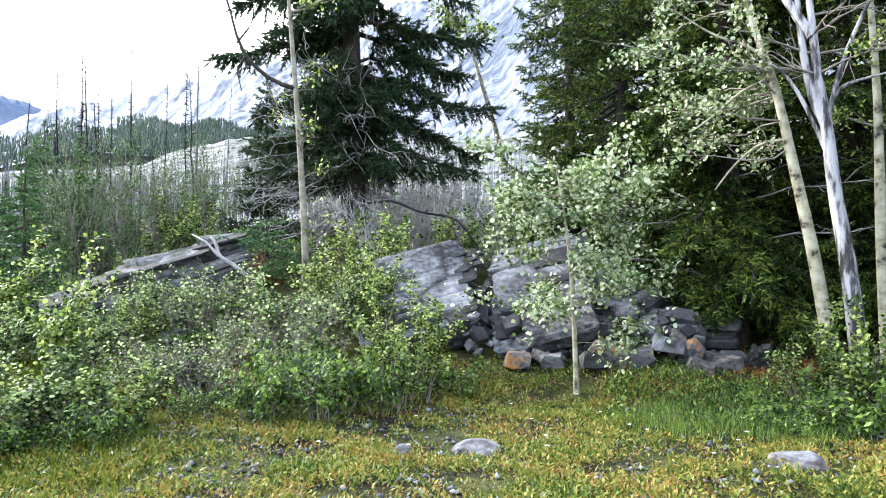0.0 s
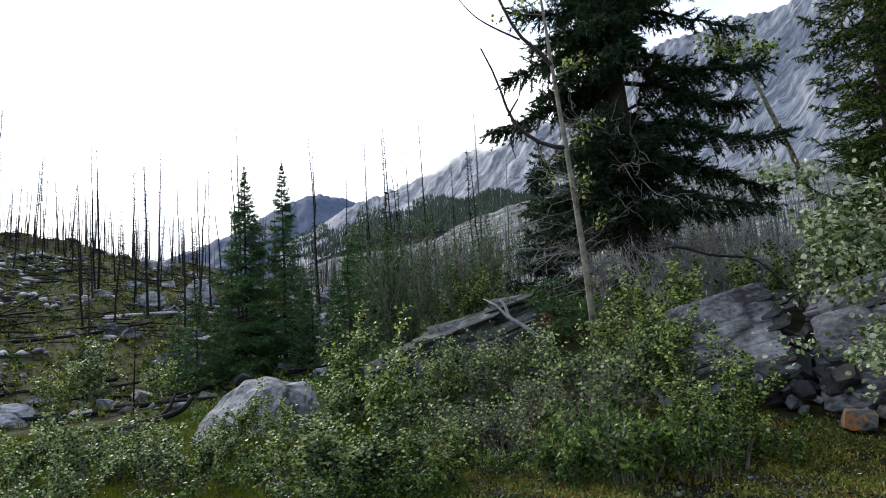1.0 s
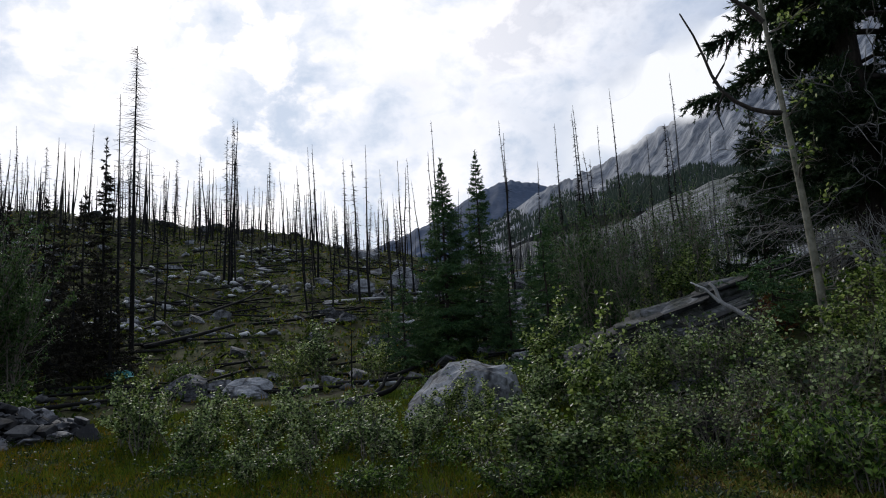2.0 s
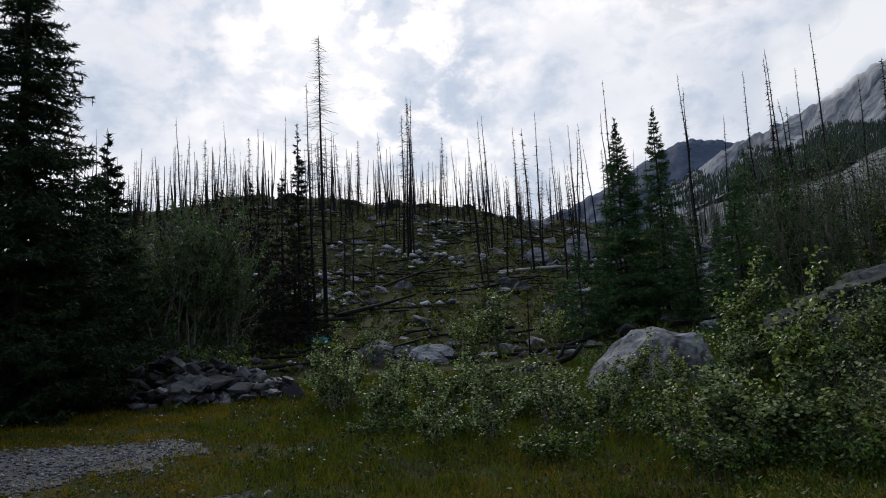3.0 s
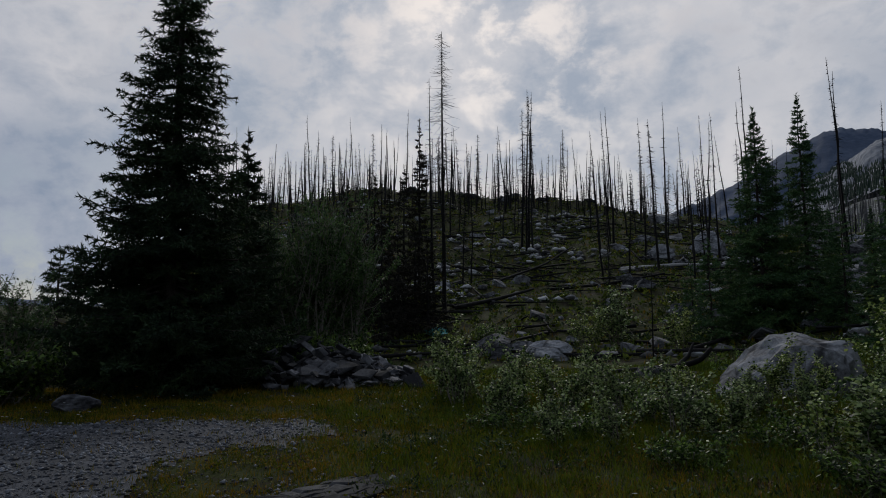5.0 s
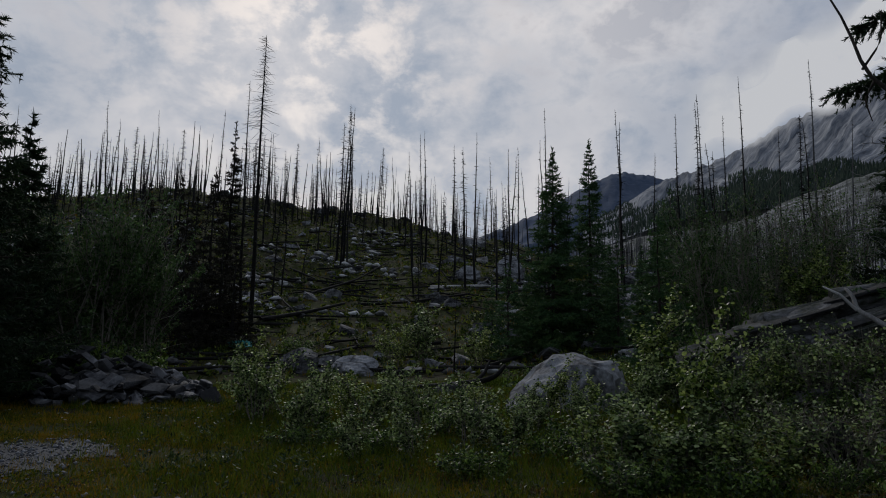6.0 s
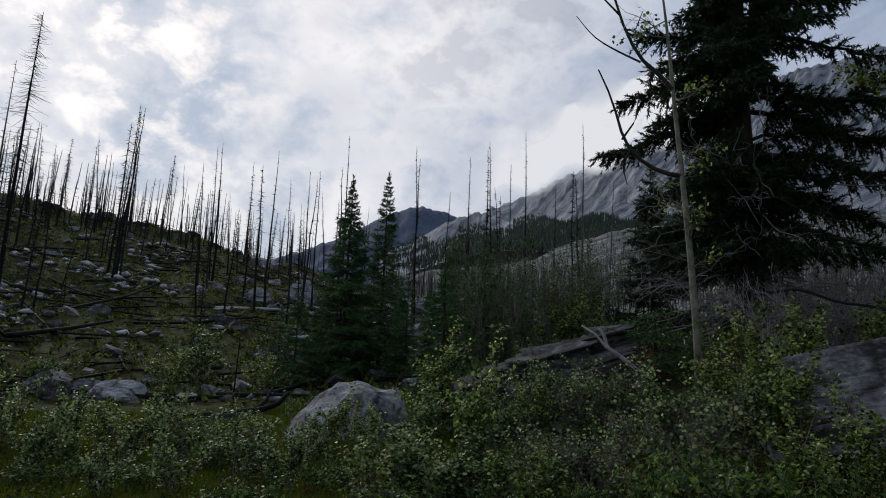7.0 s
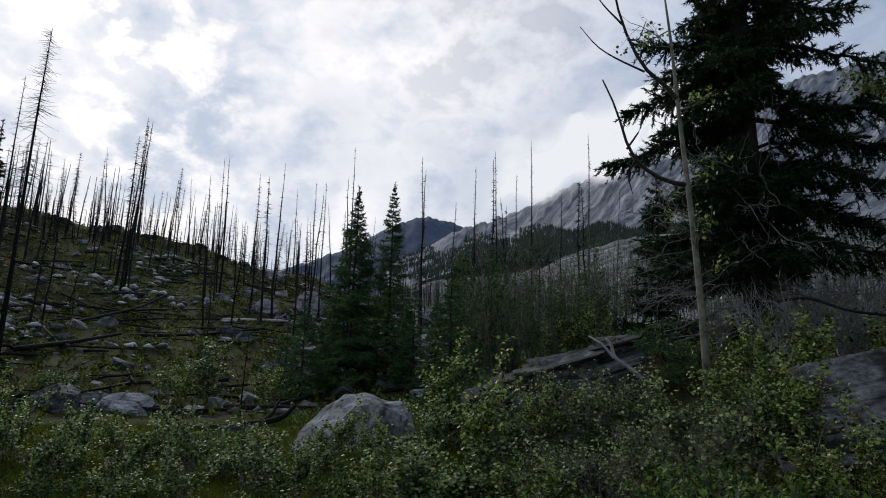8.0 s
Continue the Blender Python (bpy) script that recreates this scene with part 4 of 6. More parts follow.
def slab(parent, name, x, y, z, sx, sy, sz, turn, tilt, mat, seed, lean=0.0):
    """One slab or block of an outcrop."""
    key = (seed % 12, mat, name)
    if key not in SLABS:
        me = chunk_mesh(seed % 12) if name == "block" else bed_mesh(seed % 12)
        me.materials.append(M[mat])
        SLABS[key] = me
    ob = new(name, SLABS[key])
    ob.parent = parent
    ob.matrix_local = pose(x, y, z, lean, tilt, turn) @ Matrix.Diagonal((sx, sy, sz, 1))
    return ob


# ---- the outcrop of bedded limestone ----
def outcrop():
    rng = np.random.default_rng(5)
    rock = thing("rock_outcrop", "grey layered limestone outcrop with orange lichen at its foot", "rock outcrop")
    core = rock_core(-7, 13.6, 4.0, 1.8, 1.9, 4)
    part("rock_core", core, "dark_rock", rock, "dark weathered rock mass")

    def shingles(az, r, width, courses, z0, rise, back, depth, thick, tilt, lean, mat, split=0):
        """Beds that dip towards the clearing, each course set back above the one below."""
        x0, y0 = polar(az, r)
        c, s = math.cos(radians(az)), math.sin(radians(az))
        for k in range(courses):
            pieces = 1 if not split or k % split else 2
            for p in range(pieces):
                w = width / pieces * rng.uniform(0.94, 1.04)
                across = (p - (pieces - 1) / 2) * width / pieces + rng.normal() * 0.04
                away = back * k + rng.normal() * 0.02
                slab(rock, "bed", x0 + c * across - s * away, y0 + s * across + c * away, z0 + rise * k - across * math.tan(radians(tilt)) + rng.normal() * 0.015,
                     w, depth * rng.uniform(0.92, 1.1), thick * rng.uniform(0.75, 1.3), az + rng.uniform(-5, 5), tilt + rng.uniform(-2, 2), mat, int(rng.integers(0, 60)), lean + rng.uniform(-3, 3))

    # smooth pale beds with broken seams between them, coloured near-black for the shade there, on both sides of a cleft
    for k in range(5):
        shingles(1.2, 11.15 + 0.23 * k, 2.05 - 0.07 * k, 1, 1.0 + 0.25 * k, 0, 0, 0.72, 0.21, -13, 44, "rock", 1 if k == 1 else 0)
        shingles(1.0, 11.23 + 0.23 * k, 2.02 - 0.07 * k, 1, 1.13 + 0.25 * k, 0, 0, 0.62, 0.07, -13, 36, "black_rock_and_gap")
    for k in range(4):
        shingles(-9.7, 11.0 + 0.28 * k, 1.75 - 0.05 * k, 1, 0.85 + 0.36 * k, 0, 0, 0.88, 0.30, -13, 47, "rock", 1 if k == 2 else 0)
        shingles(-9.8, 11.10 + 0.28 * k, 1.72 - 0.05 * k, 1, 1.06 + 0.36 * k, 0, 0, 0.7, 0.08, -13, 38, "black_rock_and_gap")
    shingles(-0.2, 13.0, 1.9, 3, 1.9, 0.10, 0.3, 0.9, 0.16, -12, 12, "dark_rock")
    shingles(-9.0, 12.7, 1.8, 3, 2.05, 0.14, 0.3, 1.0, 0.18, -12, 10, "rock")
    shingles(-14.6, 11.3, 1.0, 4, 0.55, 0.36, 0.30, 0.75, 0.26, 6, 36, "rock")
    shingles(-4.6, 12.0, 0.6, 5, 0.45, 0.24, 0.2, 0.6, 0.2, -8, 20, "dark_rock")
    shingles(-18.5, 11.9, 1.7, 3, 0.75, 0.13, 0.14, 0.8, 0.12, 3, 14, "rock", 2)
    shingles(-22.4, 12.0, 1.3, 3, 0.65, 0.12, 0.14, 0.8, 0.11, 2, 12, "dark_rock", 1)
    # broken blocks at the foot
    for az, r, size, mat in ((-7.4, 10.35, 0.38, "lichen"), (-10.4, 10.4, 0.35, "rock"), (-15.2, 10.6, 0.55, "lichen"), (-14.0, 10.3, 0.4, "dark_rock"), (-19.6, 10.9, 0.34, "pale"), (-20.6, 10.8, 0.30, "pale"), (-22.6, 10.6, 0.36, "lichen"), (-17.6, 10.6, 0.42, "dark_rock"), (-24.6, 11.0, 0.4, "lichen")):
        x, y, z = spot(az, r)
        slab(rock, "block", x, y, z + size * 0.35 + (0.25 if mat == "pale" else 0), size * 1.25, size, size * 0.8, az + rng.uniform(-20, 20), rng.uniform(-14, 14), mat, int(rng.integers(0, 60)), rng.uniform(-10, 10))
    for k in range(210):
        az = rng.uniform(-25, 4)
        r = 10.5 + rng.uniform(0, 1.2) + 0.04 * abs(az + 10)
        x, y, z = spot(az, r)
        s = 0.10 + 0.30 * rng.random() ** 1.7
        lift = rng.uniform(0.0, 0.75) * (r - 10.3) * min(1.0, (az + 26) / 9)
        orange = az < -5 and rng.random() < 0.2
        slab(rock, "block", x, y, z + lift + s * 0.2, s * rng.uniform(1, 1.7), s, s * rng.uniform(0.45, 0.9), rng.uniform(0, 180), rng.uniform(-50, 50),
             "lichen" if orange else ("rock" if rng.random() < 0.4 else "dark_rock"), int(rng.integers(0, 60)), rng.uniform(-40, 40))


def rock_core(az, r, rx, ry, rz, seed):
    me = rock_mesh(seed, rx, ry, rz, 6, 0.08, 4, 0.12)
    x, y = polar(az, r)
    me.transform(pose(x, y, 0.1, 0, 0, az))
    return me


outcrop()


def ledge():
    """The lower, flatter ledge further back: long thin beds rising to one side."""
    rng = np.random.default_rng(8)
    rock = thing("rock_ledge", "flat grey limestone ledge under young trees", "rock outcrop")
    for az, r, rx, ry, rz, z, sd, turn in ((25.6, 14.6, 1.7, 1.0, 0.6, 1.15, 22, 10), (21.2, 14.8, 1.6, 1.1, 0.65, 1.6, 23, -14), (17.6, 15.0, 1.2, 1.0, 0.65, 2.1, 24, 30)):
        me = rock_mesh(sd, rx, ry, rz, 9, 0.12, 5, 0.0)
        x, y = polar(az, r)
        me.transform(pose(x, y, z, 8, -8, az + turn))
        part("rock_mass", me, "ledge_rock", rock)
    # long low beds that climb to one side, each course set back over a near-black sheet standing for undercut shade
    for k in range(5):
        for f in (0.12, 0.37, 0.62, 0.88):
            az = 28.6 - 12.2 * (f + rng.uniform(-0.08, 0.08))
            x, y = polar(az, 13.55 + 0.16 * k + rng.uniform(-0.2, 0.2))
            z = 1.0 + 0.17 * k + 0.92 * f + rng.uniform(-0.09, 0.09)
            slab(rock, "bed", x, y, z, rng.uniform(0.7, 1.3), rng.uniform(0.5, 0.9), rng.uniform(0.12, 0.3), az + rng.uniform(-18, 18), -15 + rng.uniform(-8, 8), "ledge_rock" if rng.random() < 0.92 else "rock", int(rng.integers(0, 60)), 20 + rng.uniform(-16, 22))
            slab(rock, "bed", x, y, z + 0.09, 1.15, 0.7, 0.06, az + rng.uniform(-8, 8), -17 + rng.uniform(-3, 3), "black_rock_and_gap", int(rng.integers(0, 60)), 14)
    for k in range(34):
        x, y, z = spot(rng.uniform(16, 29), rng.uniform(11.8, 13.8))
        s = rng.uniform(0.2, 0.5)
        slab(rock, "block", x, y, z + 0.06, s * 1.4, s, s * 0.5, rng.uniform(0, 180), rng.uniform(-18, 18), "rock", int(rng.integers(0, 60)), rng.uniform(-15, 15))
    core = rock_mesh(21, 2.6, 1.2, 1.5, 6, 0.07, 3, 0.15)
    x, y = polar(21.5, 15.2)
    core.transform(pose(x, y, 0.5, 0, -10, 21.5))
    part("rock_core", core, "dark_rock", rock, "dark weathered rock mass")


ledge()


def boulder(label, az, r, sx, sy, sz, seed, mat="pale", lift=0.0, turn=0.0, cuts=8, level=4, group="", faces=(), rough=0.09):
    x, y, z = spot(az, r, lift)
    me = rock_mesh(seed, sx, sy, sz, cuts, rough, level, 0.0, faces)
    me.materials.append(M[mat])
    ob = new("boulder", me)
    ob.matrix_world = pose(x, y, z, 0, 0, turn)
    return tagged(ob, label, "rock", group)


boulder("large pale grey boulder among willow shrubs", 39.1, 14.9, 1.58, 1.35, 1.30, 31, "pale", 0.24, 39.6, rough=0.075,
        faces=[(-0.62, -0.35, 0.62, 0.52), (-0.1, -0.9, 0.45, 0.56), (0.45, -0.85, 0.25, 0.62), (0.9, -0.3, 0.15, 0.70), (0.06, -0.12, 1.0, 0.62), (-0.6, -0.7, 0.1, 0.74), (0.7, 0.6, 0.4, 0.7), (-0.4, 0.8, 0.4, 0.7), (0.6, -0.6, 0.6, 0.66)])
boulder("grey rounded boulder in the grass", 62.4, 25.5, 1.1, 0.9, 0.85, 32, "rock", 0.2, 60)
boulder("grey flat boulder in the grass", 60.0, 25.8, 0.9, 0.8, 0.5, 33, "rock", 0.1, 30)
boulder("pale rounded boulder in the grass", 57.6, 25.0, 1.05, 0.85, 0.6, 34, "pale", 0.12, 50)
boulder("low dark brown-grey rock beside a fallen branch", 49.3, 19.0, 1.5, 1.0, 0.45, 35, "dark_rock", 0.02, 40, 14, rough=0.2)
boulder("flat pale stone in the herbs", -3.5, 6.35, 0.34, 0.25, 0.10, 36, "rock", 0.03, 10, 5, 3)
boulder("small grey stone in the herbs", 3.2, 6.2, 0.17, 0.14, 0.09, 37, "rock", 0.02, 60, 5, 3)
boulder("pale grey stone at the grass edge", -29.6, 6.4, 0.3, 0.22, 0.11, 38, "rock", 0.03, 0, 5, 3)
boulder("dark mossy boulder half hidden among shrubs", 20.8, 9.7, 0.62, 0.5, 0.42, 40, "black_rock_and_gap", 0.12, 20, 14, rough=0.2)
boulder("dark round boulder under the spruces", -26.8, 11.4, 0.30, 0.28, 0.36, 39, "black_rock_and_gap", 0.22, 0, 9, 4, rough=0.22)


def rubble():
    """The heap of broken slabs beside the big spruce."""
    rng = np.random.default_rng(17)
    heap = thing("rubble_heap", "heap of broken dark grey stone slabs", "rubble")
    for k in range(290):
        az = rng.uniform(69.5, 82)
        q = 1 - abs((az - 76.5) / 7.5)
        r = 17.6 + rng.uniform(-0.9, 1.6)
        x, y, z = spot(az, r)
        top = 0.35 + 0.85 * min(1, max(0, (az - 69) / 9)) * max(0, min(1, q * 2.2))
        s = 0.12 + 0.42 * rng.random() ** 2.5
        slab(heap, "block", x, y, z + rng.random() * top * (0.4 + 0.6 * min(1, max(0, (r - 16.7) / 1.2))), s * rng.uniform(1, 1.6), s, s * rng.uniform(0.22, 0.5), rng.uniform(0, 180), rng.uniform(-38, 38),
             "heap_rock" if rng.random() < 0.65 else "dark_rock", int(rng.integers(0, 60)), rng.uniform(-38, 38))
    core = rock_mesh(41, 1.6, 0.6, 0.7, 6, 0.1, 3, 0.2)
    x, y = polar(76.8, 18.7)
    core.transform(pose(x, y, 0.1, 0, 0, 76.8))
    part("rock_core", core, "dark_rock", heap, "dark rubble core")


rubble()

# ---- the large trees ----
def spray(rng, spine, crown, length, thick, blade=0.11, bare=0.2):
    """Needled side shoots along a limb, longest in its middle, some hanging."""
    m = len(spine)
    starts, ways, lens = [], [], []
    for i in range(1, m):
        f = i / (m - 1)
        if f < bare:
            continue
        along = unit(spine[i] - spine[i - 1])
        side = unit(np.cross(along, [0, 0, 1.0]))
        for k in range(thick):
            sgn = 1 if rng.random() < 0.5 else -1
            hang = rng.random() < 0.35
            w = unit(along * rng.uniform(0.2, 0.8) + sgn * side * rng.uniform(0.2, 1.0) * (0.5 if hang else 1) + np.array([0, 0, rng.uniform(-1.1, -0.5) if hang else rng.uniform(-0.35, 0.3)]))
            starts.append(spine[i] + rng.normal(size=3) * 0.03), ways.append(w)
            lens.append(length * rng.uniform(0.35, 1.0) * (1.15 - 0.6 * f))
        if i == m - 1:
            starts.append(spine[i]), ways.append(along), lens.append(length * 0.5)
    starts, ways, lens = np.array(starts), np.array(ways), np.array(lens)
    per = np.maximum(5, lens / blade * 8.5).astype(int)
    idx = np.repeat(np.arange(len(per)), per)
    u = rng.random(len(idx))
    p = starts[idx] + ways[idx] * (u * lens[idx])[:, None]
    p[:, 2] -= 0.22 * (u * lens[idx]) ** 2
    d = unit(ways[idx] * 0.8 + rng.normal(size=(len(idx), 3)) * 0.5)
    crown.blades(p, d, blade * rng.uniform(0.7, 1.4, len(idx)), blade * 0.34, rng)


def heavy_spruce(label, az, r, H, trunk_r, boughs, around, lowest, reach, sink, leaf, bare, seed, gap=(0, 0), group=""):
    """A big irregular spruce: thick trunk, long heavy boughs, gaps between them, grey dead twigs below."""
    rng = np.random.default_rng(seed)
    x, y = polar(az, r)
    z = gz(x, y) - 0.1
    tree = thing("spruce_tree", label, "tree", (x, y, z), az, group)
    trunk, crown, dead = Geo(), Geo(), Geo()
    n = 16
    pts = np.stack([rng.normal(size=n) * 0.02 - 0.012 * np.linspace(0, H, n), rng.normal(size=n) * 0.02, np.linspace(-0.3, H, n)], 1)
    rad = trunk_r * (1 - np.linspace(0, 0.96, n)) ** 0.6
    rad[0] *= 1.4
    trunk.tube(pts, rad, 12)

    def limb(z0, tip, away, z1, thick, length, sag=0.25):
        base = np.array([-0.012 * z0, 0, z0])
        end = np.array([tip, away, z1])
        L = float(np.linalg.norm(end - base))
        m = max(5, int(L / 0.17))
        f = np.linspace(0, 1, m)
        spine = wobble(base, end, m, 0.03, rng)
        spine[:, 2] += sag * L * (0.35 * np.sin(np.pi * f) - 0.55 * np.sin(np.pi * f) * f)
        trunk.tube(spine, 0.012 + 0.02 * min(L, 3.5) * (1 - f) ** 0.8, 5)
        spray(rng, spine, crown, length, thick)
        return spine

    for h, across, away, tip_z, thick, length in boughs:
        limb(h, across, away, tip_z, thick, length)
    # shorter boughs all round
    for k in range(around):
        h = lowest + 7.2 * rng.random() if k < around * 0.75 else rng.uniform(lowest + 7, H - 0.5)
        a = rng.uniform(0, 6.283)
        L = rng.uniform(0.35, 1.0) * reach * min(1.0, (H + 0.5 - h) / 7)
        if math.cos(a) > 0.4 and gap[0] < h < gap[1]:
            continue
        limb(h, math.cos(a) * L, math.sin(a) * L, h + L * rng.uniform(-0.45, 0.0) - sink * L, 9, 0.7)
    # grey dead limbs with curling twigs
    for k in range(bare):
        h = rng.uniform(0.9, 4.4)
        a = rng.uniform(0, 6.283)
        L = rng.uniform(1.0, 3.4)
        p0 = np.array([0, 0, h])
        p1 = p0 + np.array([math.cos(a) * L, math.sin(a) * L, rng.uniform(-0.5, 0.25) * L])
        q = wobble(p0, p1, 7, 0.08, rng)
        dead.tube(q, np.linspace(0.024, 0.006, 7), 4)
        for j in range(2, 7):
            for _ in range(2):
                w = unit(p1 - p0 + rng.normal(size=3) * L * 0.7)
                t = rng.uniform(0.25, 0.8)
                dead.tube(wobble(q[j], q[j] + w * t + np.array([0, 0, rng.uniform(-0.2, 0.25)]), 5, 0.06, rng), np.linspace(0.010, 0.004, 5), 3)
    part("trunk", trunk, "bark", tree, smooth=True)
    part("crown", crown, leaf, tree)
    tagged(part("dead_growth", dead, "grey_wood", tree, "bare grey lower twigs"), kind="stuff")


# boughs: height on the trunk, reach across and away, height of the tip, shoots, shoot length
heavy_spruce("tall old spruce with heavy uneven boughs and bare grey lower twigs", 6.9, 17, 20, 0.34,
             ((6.3, 3.2, -0.6, 5.7, 13, 1.0), (6.0, 3.0, 0.9, 5.3, 12, 1.0), (4.9, 3.6, -0.3, 4.0, 11, 0.9), (4.0, 3.4, 0.6, 2.9, 11, 0.9), (8.0, 3.2, 0.4, 7.2, 6, 0.7), (3.2, 3.0, -0.8, 2.2, 8, 0.75),
              (5.9, -3.3, -0.5, 5.1, 11, 0.85), (4.9, -2.5, 0.6, 3.9, 11, 0.8), (7.3, -2.9, 0.2, 6.8, 10, 0.85), (3.8, -2.5, -0.3, 2.9, 11, 0.85), (8.5, -2.3, -0.5, 8.3, 11, 0.9), (9.3, 2.4, 0.5, 8.9, 10, 0.9)),
             150, 2.2, 2.3, 0.0, "needle_mid", 110, 51, (6.5, 7.7))
heavy_spruce("dark spruce with drooping yellow-green boughs beside the outcrop", -25.5, 13.6, 16, 0.2,
             ((3.4, -0.9, -1.9, 1.9, 10, 0.8), (2.6, 0.3, -2.2, 1.2, 10, 0.8), (4.6, -1.3, -1.8, 3.2, 10, 0.8), (5.6, 0.6, -2.1, 4.0, 9, 0.8), (1.9, -0.4, -1.7, 0.7, 10, 0.7)),
             70, 1.2, 2.5, 0.25, "needle_wood", 12, 62, group="spruces by the outcrop")
SPRUCES = []
for az, r, H, R, sd in ((-12.5, 18.5, 15, 2.6, 61), (-17, 15.5, 15, 2.9, 62), (-28, 14.6, 14, 2.8, 64), (-34, 16, 15, 3.0, 65), (-41, 15, 14, 3.0, 66)):
    SPRUCES.append(conifer("dense dark green spruce beside the outcrop", az, r, H, R, sd, leaf="needle_wood", first=0.04, step=0.36, around=8, droop=0.48, trunk_r=0.2, blade=0.13, dense=1.0, shape=0.5, clump=0.18, inner=0.15, group="spruces by the outcrop"))
conifer("narrow pointed green spruce on the slope", 40.7, 28, 8.9, 2.15, 71, leaf="needle_light", step=0.21, around=12, droop=0.24, trunk_r=0.11, blade=0.15, dense=0.95, shape=0.95, group="young spruces")
slim = conifer("slim pointed green spruce on the slope", 37.5, 29, 9.2, 1.65, 72, leaf="needle_light", step=0.23, around=10, droop=0.24, trunk_r=0.10, blade=0.15, dense=0.85, shape=0.95, group="young spruces")
conifer("small green spruce on the slope", 44.6, 27, 4.2, 1.3, 73, leaf="needle_light", step=0.22, around=6, blade=0.15, trunk_r=0.06, shape=0.9, group="young spruces")
conifer("small green spruce on the slope", 35.2, 27, 4.4, 1.2, 74, leaf="needle_light", step=0.22, around=6, blade=0.15, trunk_r=0.06, shape=0.9, group="young spruces")
conifer("feathery green young spruce behind the ledge", 30.8, 25, 6.0, 1.5, 75, leaf="needle_light", step=0.26, around=6, blade=0.14, trunk_r=0.08, shape=0.8, group="young spruces")
conifer("small dark spruce behind the thin aspen", 14.4, 20, 5.4, 1.5, 89, leaf="needle_mid", first=0.03, step=0.24, around=9, droop=0.3, trunk_r=0.09, blade=0.15, dense=0.9, shape=0.7, clump=0.2)
conifer("feathery green young spruce behind the ledge", 31.9, 19, 4.4, 1.2, 76, leaf="needle_light", step=0.24, around=7, blade=0.13, trunk_r=0.06, shape=0.8, group="young spruces")
conifer("feathery green young spruce behind the ledge", 28.4, 21, 4.9, 1.2, 77, leaf="needle_light", step=0.25, around=7, blade=0.13, trunk_r=0.06, shape=0.8, group="young spruces")
conifer("big dark spruce at the edge of the gravel", 89.7, 17.5, 12.0, 3.4, 81, first=0.01, step=0.21, around=14, droop=0.26, trunk_r=0.2, blade=0.14, dense=1.05, shape=0.92, clump=0.22)
conifer("dark pointed spruce behind the big one", 84.0, 20, 7.4, 1.7, 82, first=0.02, step=0.26, around=9, trunk_r=0.12, blade=0.18, dense=1.5, shape=0.8)
conifer("dark spruce at the far side of the gravel", 97.6, 24, 4.1, 1.4, 83, first=0.02, step=0.26, around=8, trunk_r=0.09, blade=0.16, shape=0.85)
conifer("dark spruce at the far side of the gravel", 96.2, 25, 4.4, 1.2, 84, first=0.02, step=0.26, around=8, trunk_r=0.09, blade=0.16, shape=0.85)
conifer("thin scorched spruce with dark needles", 69.0, 40, 11.3, 1.0, 85, leaf="scorched", bark="burnt", first=0.06, step=0.36, around=6, trunk_r=0.12, blade=0.2, dense=1.3, shape=0.7, clump=0.3)
for az, r, H, sd in ((70.4, 35, 8.2, 151), (71.7, 33, 7.0, 152), (73.0, 36, 7.8, 153), (74.2, 34, 6.6, 154), (69.4, 33, 5.2, 155), (72.4, 30, 6.0, 156), (70.9, 31, 5.2, 157), (75.4, 35, 7.4, 158), (68.3, 32, 4.6, 159)):
    conifer("scorched spruce with dark needles below the hill", az, r, H, 1.7, sd, leaf="scorched", bark="burnt", first=0.03, step=0.36, around=7, trunk_r=0.1, blade=0.22, dense=0.55, shape=0.8, clump=0.3, group="scorched spruces")
conifer("low spreading juniper-like spruce on the ledge", 14.4, 14.2, 1.4, 1.7, 86, leaf="needle_light", name="low_spruce", step=0.14, around=8, trunk_r=0.05, blade=0.09, shape=0.6)


